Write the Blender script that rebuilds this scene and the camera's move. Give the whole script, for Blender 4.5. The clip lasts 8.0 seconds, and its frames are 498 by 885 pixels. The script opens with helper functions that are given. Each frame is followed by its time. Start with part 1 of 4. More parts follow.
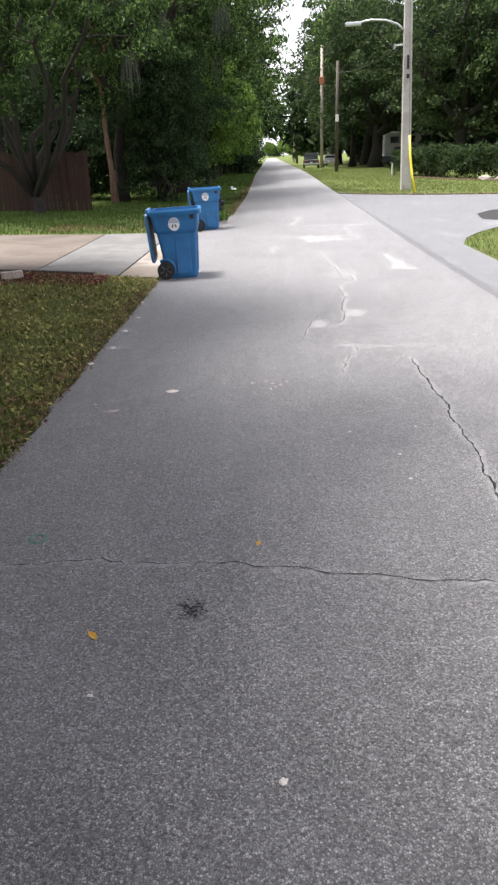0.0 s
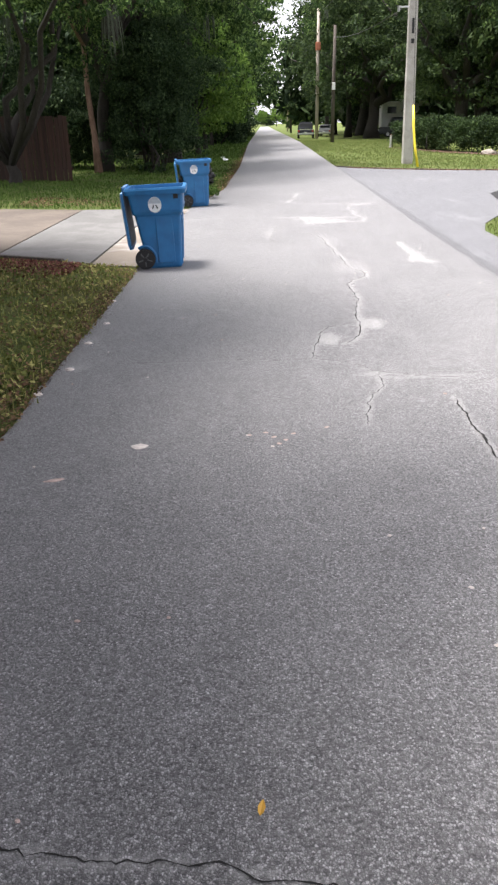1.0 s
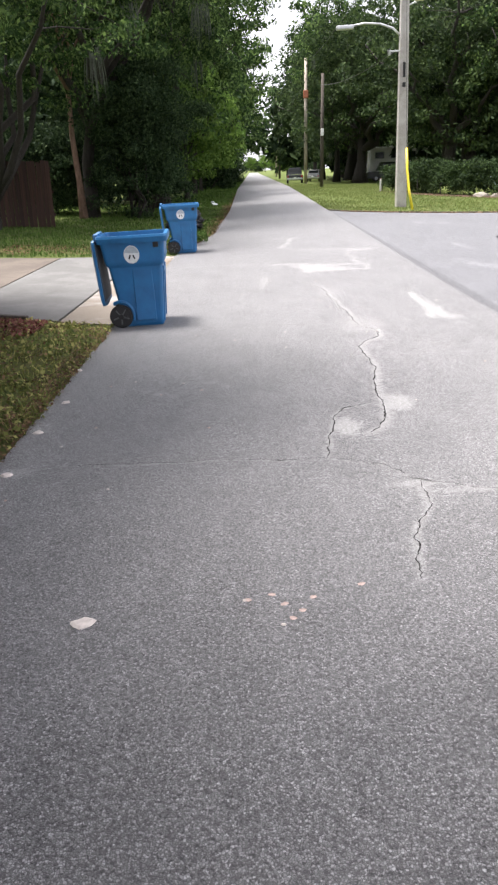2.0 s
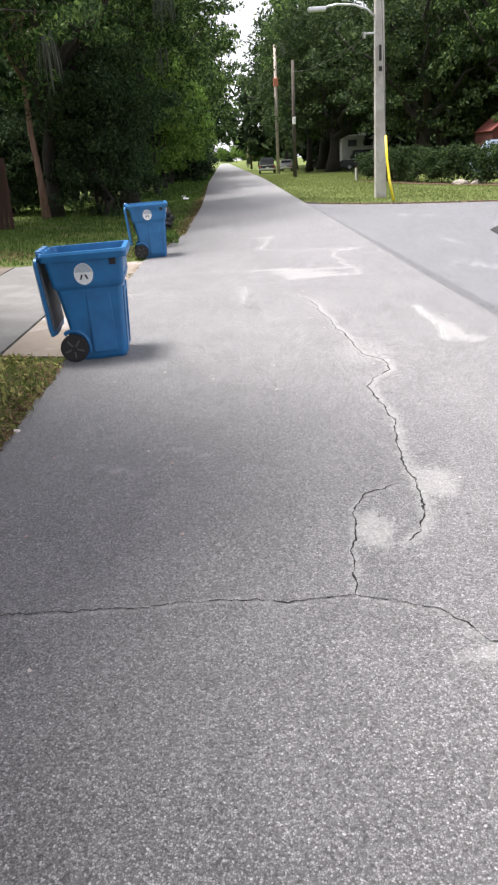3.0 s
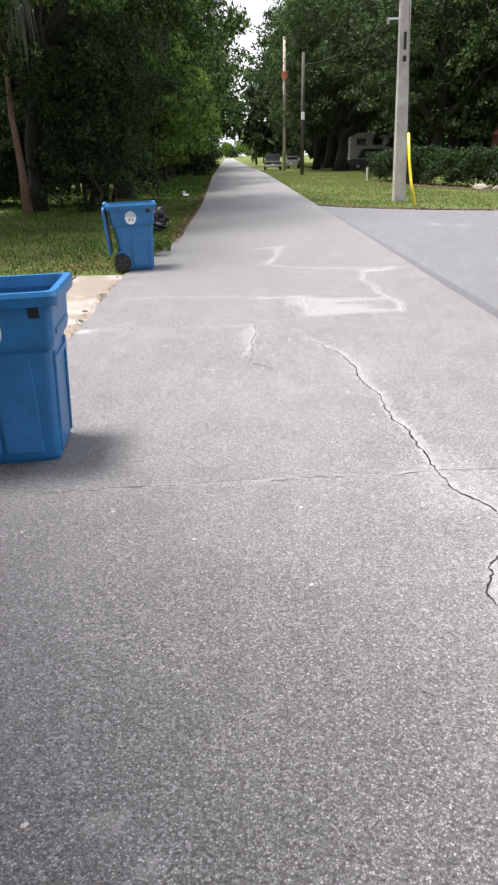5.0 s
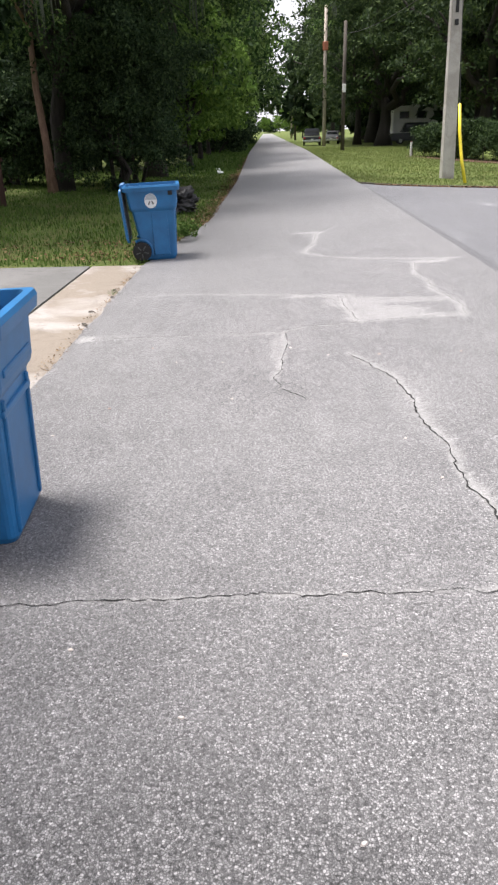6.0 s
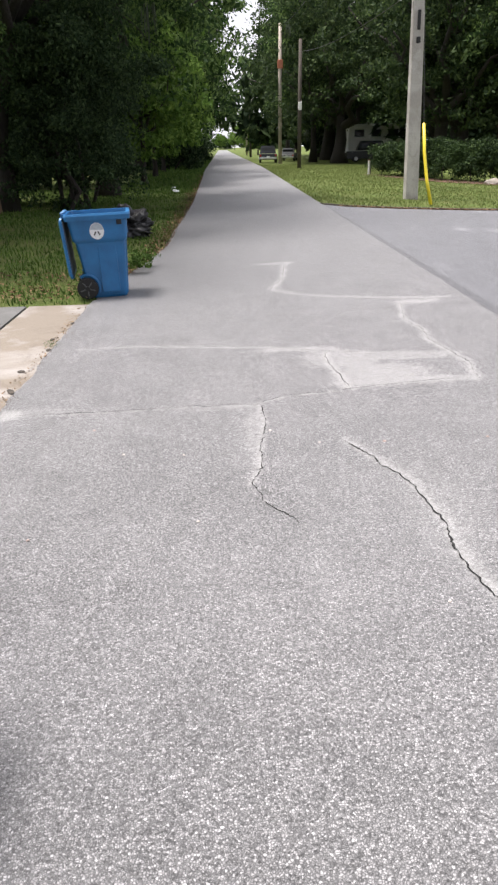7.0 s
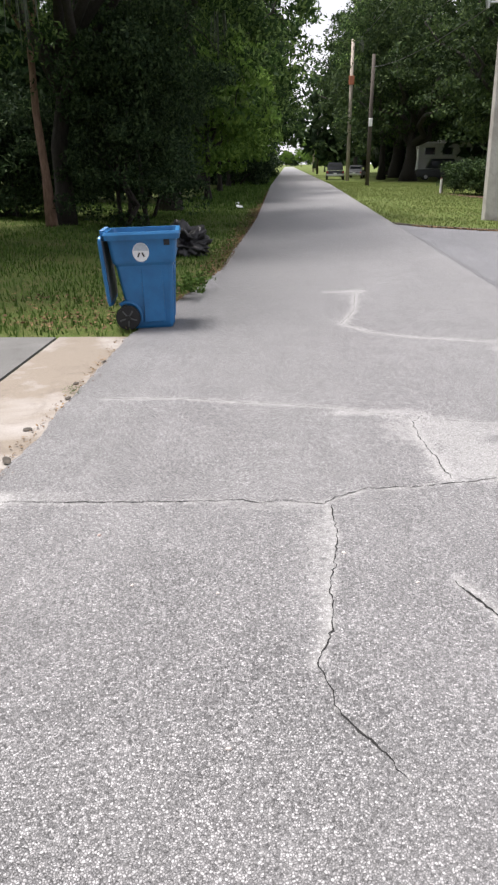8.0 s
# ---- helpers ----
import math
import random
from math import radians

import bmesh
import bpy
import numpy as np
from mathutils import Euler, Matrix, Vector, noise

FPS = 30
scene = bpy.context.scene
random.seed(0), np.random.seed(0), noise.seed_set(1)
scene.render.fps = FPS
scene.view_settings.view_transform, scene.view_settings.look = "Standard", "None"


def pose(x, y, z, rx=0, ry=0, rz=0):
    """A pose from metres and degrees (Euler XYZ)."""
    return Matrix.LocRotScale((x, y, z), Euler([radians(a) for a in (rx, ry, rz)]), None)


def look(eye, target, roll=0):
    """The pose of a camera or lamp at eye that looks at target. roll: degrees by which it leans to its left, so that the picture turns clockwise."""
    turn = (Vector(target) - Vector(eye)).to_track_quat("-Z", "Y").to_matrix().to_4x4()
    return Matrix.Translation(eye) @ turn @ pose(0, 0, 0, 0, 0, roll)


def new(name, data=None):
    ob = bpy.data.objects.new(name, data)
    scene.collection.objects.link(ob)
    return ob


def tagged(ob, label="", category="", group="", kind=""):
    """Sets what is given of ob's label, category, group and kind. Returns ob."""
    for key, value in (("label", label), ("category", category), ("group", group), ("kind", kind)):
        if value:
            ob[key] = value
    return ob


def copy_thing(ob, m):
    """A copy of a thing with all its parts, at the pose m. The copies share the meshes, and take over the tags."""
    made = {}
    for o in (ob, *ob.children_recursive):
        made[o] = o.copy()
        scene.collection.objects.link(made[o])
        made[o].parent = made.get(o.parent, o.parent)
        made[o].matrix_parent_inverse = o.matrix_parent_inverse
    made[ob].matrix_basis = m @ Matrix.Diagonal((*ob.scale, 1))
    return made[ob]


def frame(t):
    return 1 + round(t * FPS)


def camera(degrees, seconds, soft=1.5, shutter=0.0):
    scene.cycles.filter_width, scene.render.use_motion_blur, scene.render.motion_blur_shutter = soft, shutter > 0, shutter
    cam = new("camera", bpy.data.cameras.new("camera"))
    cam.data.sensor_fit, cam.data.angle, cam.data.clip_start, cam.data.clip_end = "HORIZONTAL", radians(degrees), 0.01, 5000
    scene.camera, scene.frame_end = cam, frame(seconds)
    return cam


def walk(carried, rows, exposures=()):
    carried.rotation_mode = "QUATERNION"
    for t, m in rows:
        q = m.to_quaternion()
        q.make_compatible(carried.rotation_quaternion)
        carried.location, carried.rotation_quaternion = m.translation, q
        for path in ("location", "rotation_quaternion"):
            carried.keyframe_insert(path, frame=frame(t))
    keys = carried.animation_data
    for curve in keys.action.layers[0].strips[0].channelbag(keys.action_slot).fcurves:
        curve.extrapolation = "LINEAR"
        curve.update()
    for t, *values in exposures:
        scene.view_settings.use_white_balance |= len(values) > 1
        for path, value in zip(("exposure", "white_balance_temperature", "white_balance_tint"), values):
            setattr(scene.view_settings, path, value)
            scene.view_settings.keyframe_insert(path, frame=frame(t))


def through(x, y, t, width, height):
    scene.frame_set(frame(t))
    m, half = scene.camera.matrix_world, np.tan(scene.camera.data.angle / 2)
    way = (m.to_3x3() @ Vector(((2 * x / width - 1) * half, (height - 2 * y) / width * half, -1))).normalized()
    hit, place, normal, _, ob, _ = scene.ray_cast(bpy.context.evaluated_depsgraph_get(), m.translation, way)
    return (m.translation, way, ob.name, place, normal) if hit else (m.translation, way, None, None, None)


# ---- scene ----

cam = camera(39.0, 8.0, soft=2.4)
PATH = [
    (0, (0.056, -1.530, 1.735), (-0.023, 0.320, 0.980), -2.41),
    (0.5, (0.043, -0.753, 1.754), (-0.094, 1.098, 1.010), -1.89),
    (1, (-0.018, 0.058, 1.746), (-0.067, 1.879, 0.920), -1.40),
    (1.5, (0.020, 0.774, 1.717), (-0.149, 2.582, 0.880), -3.22),
    (2, (-0.061, 1.540, 1.659), (-0.087, 3.405, 0.936), -1.80),
    (2.2, (-0.047, 1.799, 1.704), (-0.041, 3.663, 0.979), -3.20),
    (3.3, (-0.115, 3.447, 1.720), (-0.064, 5.291, 0.947), -2.39),
    (3.5, (-0.125, 3.683, 1.705), (-0.053, 5.520, 0.916), -1.35),
    (4, (-0.087, 4.408, 1.732), (-0.093, 6.262, 0.981), -0.48),
    (4.5, (-0.108, 5.189, 1.700), (-0.009, 7.014, 0.888), -1.87),
    (4.7, (-0.092, 5.486, 1.685), (-0.047, 7.342, 0.942), -1.28),
    (5.8, (-0.011, 6.835, 1.731), (0.028, 8.658, 0.910), -0.85),
    (6, (0.014, 7.151, 1.668), (-0.045, 8.979, 0.858), -1.62),
    (6.5, (0.004, 7.855, 1.700), (-0.090, 9.681, 0.889), -1.25),
    (7, (-0.071, 8.557, 1.727), (-0.015, 10.399, 0.951), -1.14),
    (7.5, (-0.000, 9.287, 1.714), (-0.135, 11.131, 0.952), -2.78),
    (8, (-0.087, 10.008, 1.666), (-0.183, 11.865, 0.929), -0.34),
]
walk(cam, [(t, look(eye, target, roll)) for t, eye, target, roll in PATH],
     exposures=[(0, 1.54), (2, 1.52), (3.5, 1.36), (4.7, 1.3), (6, 1.12), (7, 1.04), (8, 0.98)])

# ---------------------------------------------------------------- light
SUN_ELEV, SUN_TURN = radians(72), radians(-66)
world = bpy.data.worlds.new("overcast_sky")
scene.world = world
world.use_nodes = True
wn, wl = world.node_tree.nodes, world.node_tree.links
wn.clear()
sky = wn.new("ShaderNodeTexSky")
sky.sky_type = 'NISHITA'
sky.sun_disc = False
sky.sun_elevation, sky.sun_rotation = SUN_ELEV, SUN_TURN
sky.air_density, sky.dust_density, sky.ozone_density = 1.0, 4.0, 1.0
cloud = wn.new("ShaderNodeMix")
cloud.data_type = 'RGBA'
cloud.inputs[0].default_value = 0.8
cloud.inputs[7].default_value = (9.75, 9.55, 10.4, 1)
wl.new(sky.outputs[0], cloud.inputs[6])
bg = wn.new("ShaderNodeBackground")
bg.inputs[1].default_value = 0.068
wl.new(cloud.outputs[2], bg.inputs[0])
wout = wn.new("ShaderNodeOutputWorld")
wl.new(bg.outputs[0], wout.inputs[0])

sun = new("sun", bpy.data.lights.new("sun", 'SUN'))
sun.data.energy, sun.data.angle, sun.data.color = 5.0, radians(20), (1.0, 0.955, 0.93)
sun_way = Vector((math.sin(SUN_TURN) * math.cos(SUN_ELEV), math.cos(SUN_TURN) * math.cos(SUN_ELEV), math.sin(SUN_ELEV)))
sun.matrix_world = look(sun_way * 50, (0, 0, 0))

# ---------------------------------------------------------------- materials


class Nodes:
    def __init__(self, name):
        self.m = bpy.data.materials.new(name)
        self.m.use_nodes = True
        self.n, self.l = self.m.node_tree.nodes, self.m.node_tree.links
        self.b = self.n["Principled BSDF"]
        self.co = self.n.new("ShaderNodeTexCoord").outputs["Object"]

    def put(self, socket, value):
        if hasattr(value, "is_linked"):
            self.l.new(value, socket)
        else:
            socket.default_value = value

    def noise(self, scale, detail=3.0, rough=0.55, vec=None, dist=0.0):
        n = self.n.new("ShaderNodeTexNoise")
        self.l.new(vec or self.co, n.inputs["Vector"])
        n.inputs["Scale"].default_value, n.inputs["Detail"].default_value = scale, detail
        n.inputs["Roughness"].default_value, n.inputs["Distortion"].default_value = rough, dist
        return n.outputs["Fac"]

    def voronoi(self, scale, out="Color", vec=None, feature='F1'):
        n = self.n.new("ShaderNodeTexVoronoi")
        n.feature = feature
        self.l.new(vec or self.co, n.inputs["Vector"])
        n.inputs["Scale"].default_value = scale
        return n.outputs[out]

    def stretch(self, x, y, z):
        n = self.n.new("ShaderNodeMapping")
        n.inputs["Scale"].default_value = (x, y, z)
        self.l.new(self.co, n.inputs["Vector"])
        return n.outputs[0]

    def ramp(self, fac, *stops):
        n = self.n.new("ShaderNodeValToRGB")
        e = n.color_ramp.elements
        while len(e) < len(stops):
            e.new(0.5)
        for el, (p, c) in zip(e, stops):
            el.position = p
            el.color = (*c, 1) if isinstance(c, tuple) else (c, c, c, 1)
        self.put(n.inputs[0], fac)
        return n.outputs[0]

    def mix(self, fac, a, b, mode='MIX'):
        n = self.n.new("ShaderNodeMix")
        n.data_type, n.blend_type = 'RGBA', mode
        for k, v in ((0, fac), (6, a), (7, b)):
            if isinstance(v, tuple) and len(v) == 3:
                v = (*v, 1)
            self.put(n.inputs[k], v)
        return n.outputs[2]

    def math(self, op, a, b=0.0, clamp=False):
        n = self.n.new("ShaderNodeMath")
        n.operation, n.use_clamp = op, clamp
        self.put(n.inputs[0], a)
        self.put(n.inputs[1], b)
        return n.outputs[0]

    def attr(self, name):
        n = self.n.new("ShaderNodeAttribute")
        n.attribute_name = name
        return n.outputs["Fac"]

    def random(self):
        return self.n.new("ShaderNodeObjectInfo").outputs["Random"]

    def island(self):
        return self.n.new("ShaderNodeNewGeometry").outputs["Random Per Island"]

    def bump(self, height, strength=0.5, distance=0.01):
        n = self.n.new("ShaderNodeBump")
        n.inputs["Strength"].default_value, n.inputs["Distance"].default_value = strength, distance
        self.put(n.inputs["Height"], height)
        self.l.new(n.outputs[0], self.b.inputs["Normal"])

    def done(self, color, rough=0.8, metal=0.0, spec=0.5):
        if isinstance(color, tuple) and len(color) == 3:
            color = (*color, 1)
        self.put(self.b.inputs["Base Color"], color)
        self.put(self.b.inputs["Roughness"], rough)
        self.b.inputs["Metallic"].default_value = metal
        self.b.inputs["Specular IOR Level"].default_value = spec
        return self.m


def asphalt(name, stone_lo, stone_hi, binder, tint, bleached=None, worn=None):
    k = Nodes(name)
    warp = k.n.new("ShaderNodeMixRGB")
    warp.blend_type = 'ADD'
    warp.inputs[0].default_value = 0.006
    k.l.new(k.co, warp.inputs[1])
    wob = k.n.new("ShaderNodeTexNoise")
    wob.inputs["Scale"].default_value = 90
    k.l.new(k.co, wob.inputs["Vector"])
    k.l.new(wob.outputs["Color"], warp.inputs[2])
    vec = warp.outputs[0]
    cell = k.voronoi(125, "Color", vec)
    sep = k.n.new("ShaderNodeSeparateColor")
    k.l.new(cell, sep.inputs[0])
    edge = k.voronoi(125, "Distance", vec, 'DISTANCE_TO_EDGE')
    small = k.voronoi(290, "Color", vec)
    sep2 = k.n.new("ShaderNodeSeparateColor")
    k.l.new(small, sep2.inputs[0])
    stone = k.ramp(sep.outputs[0], (0.0, stone_lo), (0.45, tuple(0.6 * p + 0.4 * q for p, q in zip(stone_lo, stone_hi))), (0.9, stone_hi), (1.0, tuple(min(0.7, c * 1.4) for c in stone_hi)))
    grit = k.ramp(sep2.outputs[0], (0.0, tuple(c * 0.8 for c in stone_lo)), (1.0, stone_hi))
    col = k.mix(0.25, stone, grit)
    gap = k.ramp(edge, (0.03, 1.0), (0.22, 0.0))
    col = k.mix(k.math('MULTIPLY', gap, 0.78), col, binder)
    pits = k.ramp(k.noise(95, 3, 0.6), (0.36, 0.12), (0.50, 1.0))
    col = k.mix(1.0, col, pits, 'MULTIPLY')
    wear = k.noise(0.7, 5, 0.6)
    col = k.mix(k.ramp(wear, (0.3, 0.0), (0.75, 0.22)), col, tint)
    stain = k.ramp(k.noise(2.3, 6, 0.65, dist=0.6), (0.30, 0.8), (0.62, 1.0))
    col = k.mix(1.0, col, stain, 'MULTIPLY')
    if bleached:
        grain = k.math('MULTIPLY', k.math('SUBTRACT', k.noise(34, 5, 0.75), 0.5), 1.5)
        soft = k.math('ADD', k.attr("bleach"), k.math('MULTIPLY', grain, k.math('MINIMUM', k.math('MULTIPLY', k.attr("bleach"), 4.0), 1.0)))
        fac = k.ramp(soft, (0.12, 0.0), (0.95, 0.8))
        col = k.mix(fac, col, k.mix(0.3, bleached, col))
    if worn:
        col = k.mix(k.ramp(k.noise(0.8, 6, 0.7, k.stretch(1.6, 0.5, 1), 0.5), (0.58, 0.0), (0.74, 0.6)), col, worn)
    pit = k.math('ADD', k.math('MULTIPLY', gap, -0.7), k.math('MULTIPLY', sep.outputs[1], 0.6))
    k.bump(k.math('ADD', pit, k.math('MULTIPLY', k.noise(260, 2), 0.4)), 0.6, 0.003)
    k.b.inputs["Sheen Weight"].default_value = 0.14 if bleached else 0.05
    k.b.inputs["Sheen Roughness"].default_value = 0.45
    return k.done(col, k.ramp(sep.outputs[1], (0.0, 0.42), (1.0, 0.68)), 0.0, 0.6)


def concrete(name, a, b, stain_color):
    k = Nodes(name)
    col = k.mix(k.ramp(k.noise(0.75, 6, 0.6, dist=0.4), (0.44, 0.0), (0.54, 1.0)), a, b)
    col = k.mix(k.ramp(k.noise(3.4, 7, 0.7, dist=0.8), (0.52, 0.0), (0.75, 0.75)), col, stain_color)
    col = k.mix(1.0, col, k.ramp(k.noise(120, 3), (0.3, 0.75), (0.7, 1.1)), 'MULTIPLY')
    k.bump(k.noise(150, 4), 0.3, 0.003)
    return k.done(col, 0.85)


def plain(name, color, rough=0.6, metal=0.0, vary=0.12, scale=3.0, bump=0.0):
    k = Nodes(name)
    dark = tuple(c * (1 - vary * 2) for c in color)
    light = tuple(min(0.9, c * (1 + vary)) for c in color)
    col = k.mix(k.ramp(k.noise(scale, 5, 0.6), (0.3, 0.0), (0.7, 1.0)), dark, light)
    col = k.mix(1.0, col, k.ramp(k.noise(scale * 25, 3), (0.3, 1 - vary), (0.7, 1.0)), 'MULTIPLY')
    if bump:
        k.bump(k.noise(scale * 30, 4), bump, 0.004)
    return k.done(col, rough, metal)


def foliage(name, dark, mid, light, through=0.35):
    k = Nodes(name)
    lump = k.noise(0.55, 3, 0.6)
    base = k.mix(k.ramp(lump, (0.35, 0.0), (0.66, 1.0)), dark, mid)
    col = k.mix(k.ramp(k.island(), (0.5, 0.0), (1.0, 0.95)), base, light)
    k.done(col, 0.75, 0.0, 0.12)
    tr = k.n.new("ShaderNodeBsdfTranslucent")
    k.l.new(col, tr.inputs[0])
    ms = k.n.new("ShaderNodeMixShader")
    ms.inputs[0].default_value = through
    k.l.new(k.b.outputs[0], ms.inputs[1])
    k.l.new(tr.outputs[0], ms.inputs[2])
    k.l.new(ms.outputs[0], k.n["Material Output"].inputs[0])
    return k.m


def bark(name, a, b):
    k = Nodes(name)
    v = k.stretch(6, 6, 1.2)
    n = k.noise(3.0, 6, 0.7, v)
    col = k.mix(k.ramp(n, (0.3, 0.0), (0.7, 1.0)), a, b)
    k.bump(n, 0.9, 0.05)
    return k.done(col, 0.9)


def board_wood(name, a, b):
    k = Nodes(name)
    grain = k.noise(5.0, 6, 0.65, k.stretch(9, 9, 0.5))
    col = k.mix(k.ramp(grain, (0.3, 0.0), (0.7, 1.0)), a, b)
    col = k.mix(1.0, col, k.ramp(k.random(), (0.0, 0.55), (1.0, 1.2)), 'MULTIPLY')
    k.bump(grain, 0.4, 0.006)
    return k.done(col, 0.85)


M_ROAD = asphalt("aged_asphalt", (0.042, 0.041, 0.043), (0.385, 0.376, 0.381), (0.015, 0.0145, 0.0155), (0.205, 0.20, 0.203), (0.39, 0.385, 0.376))
M_SIDE = asphalt("side_asphalt", (0.07, 0.07, 0.077), (0.285, 0.285, 0.305), (0.024, 0.024, 0.027), (0.16, 0.16, 0.17), None, (0.31, 0.31, 0.32))
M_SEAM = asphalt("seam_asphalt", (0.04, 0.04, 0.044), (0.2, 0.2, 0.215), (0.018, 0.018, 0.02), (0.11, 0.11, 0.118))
M_CRACK = plain("crack_dark", (0.012, 0.0115, 0.011), 0.95, vary=0.3, scale=20)
# The two driveway slab colours are lowered to hold the oak's shade.
M_SLAB = concrete("shaded_grey_concrete", (0.118, 0.115, 0.112), (0.092, 0.09, 0.087), (0.066, 0.062, 0.058))
M_TAN = concrete("shaded_tan_stained_concrete", (0.098, 0.078, 0.062), (0.072, 0.056, 0.044), (0.046, 0.035, 0.028))
M_APRON = concrete("apron_concrete", (0.265, 0.246, 0.23), (0.165, 0.138, 0.11), (0.1, 0.08, 0.064))
M_DIRT_SHADE = plain("joint_dirt_lip_shade", (0.06, 0.05, 0.04), 0.95, vary=0.3, scale=12)
M_BIN = plain("blue_plastic", (0.014, 0.135, 0.33), 0.42, vary=0.12, scale=4, bump=0.05)
M_BIN_DARK = plain("lid_underside", (0.075, 0.085, 0.1), 0.6, vary=0.25, scale=9)
M_TYRE = plain("black_rubber", (0.015, 0.015, 0.016), 0.7, vary=0.2, scale=14)
M_SPOKE = plain("grey_spoke", (0.075, 0.077, 0.08), 0.55, vary=0.15, scale=14)
M_STICKER = plain("white_sticker", (0.72, 0.74, 0.75), 0.5, vary=0.06, scale=30)
M_STICKER_B = plain("grey_sticker_band", (0.42, 0.47, 0.52), 0.5, vary=0.08, scale=30)
M_BAG = plain("black_bag", (0.005, 0.005, 0.007), 0.38, vary=0.2, scale=8)
M_POLE = concrete("pole_concrete", (0.46, 0.44, 0.41), (0.36, 0.34, 0.31), (0.26, 0.245, 0.22))
M_WOODPOLE = bark("wood_pole", (0.30, 0.26, 0.22), (0.46, 0.40, 0.34))
M_DARKPOLE = bark("dark_wood_pole", (0.04, 0.033, 0.028), (0.09, 0.075, 0.06))
M_METAL = plain("galvanised_metal", (0.55, 0.56, 0.57), 0.4, 0.7, 0.08, 6)
M_YELLOW = plain("yellow_plastic", (0.72, 0.58, 0.03), 0.45, vary=0.08, scale=6)
M_CABLE = plain("cable_black", (0.02, 0.02, 0.02), 0.6)
# Board colours are darkened to include the shade of the crown in front.
M_FENCE = board_wood("shaded_fence_boards", (0.018, 0.0085, 0.006), (0.058, 0.026, 0.016))
M_BARK = bark("oak_bark", (0.012, 0.010, 0.008), (0.036, 0.030, 0.025))
M_BARK_RED = bark("reddish_bark", (0.12, 0.07, 0.05), (0.30, 0.19, 0.135))
M_LEAF = foliage("oak_leaves", (0.014, 0.031, 0.011), (0.034, 0.068, 0.02), (0.155, 0.23, 0.068), 0.42)
M_LEAF_DARK = foliage("dark_leaves", (0.014, 0.027, 0.013), (0.03, 0.056, 0.024), (0.088, 0.132, 0.055), 0.3)
# Darker copy of the oak leaves, with the crowns' shade put into the colour.
M_LEAF_SHADED = foliage("shaded_oak_leaves", (0.015, 0.028, 0.012), (0.03, 0.052, 0.018), (0.075, 0.11, 0.035), 0.3)
M_LEAF_LIGHT = foliage("young_leaves", (0.06, 0.11, 0.022), (0.10, 0.18, 0.035), (0.19, 0.29, 0.06))
M_HEDGE = foliage("hedge_leaves", (0.010, 0.021, 0.008), (0.024, 0.045, 0.014), (0.06, 0.095, 0.028), 0.15)
M_MOSS = plain("grey_moss", (0.09, 0.105, 0.08), 0.9, vary=0.2, scale=10)
M_GRASS = foliage("grass_blades", (0.034, 0.068, 0.014), (0.07, 0.125, 0.026), (0.135, 0.205, 0.05), 0.3)
M_LAWNBLADE = foliage("mown_grass", (0.09, 0.125, 0.035), (0.16, 0.20, 0.06), (0.27, 0.29, 0.12), 0.3)
M_WEED = foliage("dry_weeds", (0.09, 0.105, 0.026), (0.18, 0.19, 0.055), (0.40, 0.38, 0.14), 0.3)
M_YLEAF = plain("yellow_leaf", (0.55, 0.30, 0.03), 0.6, vary=0.15, scale=30)
M_GREENRING = plain("teal_paint", (0.10, 0.20, 0.16), 0.7, vary=0.2, scale=30)
M_DIRT = plain("brown_dirt", (0.11, 0.075, 0.05), 0.95, vary=0.3, scale=9, bump=0.6)
M_DEAD = foliage("dead_leaves", (0.06, 0.038, 0.022), (0.12, 0.07, 0.038), (0.24, 0.16, 0.085), 0.1)
M_REDLEAF = foliage("red_brown_leaves", (0.07, 0.022, 0.016), (0.14, 0.04, 0.03), (0.25, 0.11, 0.09), 0.1)
M_GLASS = plain("dark_glass", (0.02, 0.024, 0.028), 0.08, vary=0.05)
M_RV = plain("white_panel", (0.74, 0.74, 0.73), 0.5, vary=0.06, scale=1.5)
M_RED = board_wood("red_siding", (0.085, 0.016, 0.012), (0.135, 0.027, 0.02))
M_CAR_DARK = plain("charcoal_paint", (0.035, 0.038, 0.043), 0.25, 0.3, 0.05)
M_CAR_SILVER = plain("silver_paint", (0.10, 0.105, 0.11), 0.35, 0.2, 0.05)
M_CAR_WHITE = plain("white_blue_paint", (0.34, 0.41, 0.52), 0.3, 0.1, 0.04)
M_LAMP_RED = plain("red_lens", (0.35, 0.02, 0.02), 0.25)
M_MULCH = plain("red_mulch", (0.12, 0.05, 0.035), 0.95, vary=0.4, scale=6, bump=0.8)
M_ROCK = plain("pale_rock", (0.32, 0.285, 0.245), 0.9, vary=0.25, scale=3, bump=0.6)
M_DARKPATCH = plain("wet_tar", (0.008, 0.008, 0.009), 0.95, vary=0.3, scale=5)
M_PALE = plain("pale_chip", (0.62, 0.56, 0.52), 0.8, vary=0.12, scale=30)
M_PINK = plain("pink_chip", (0.52, 0.40, 0.36), 0.85, vary=0.2, scale=20)
M_ORANGE = plain("orange_tin", (0.5, 0.17, 0.09), 0.5, vary=0.1)


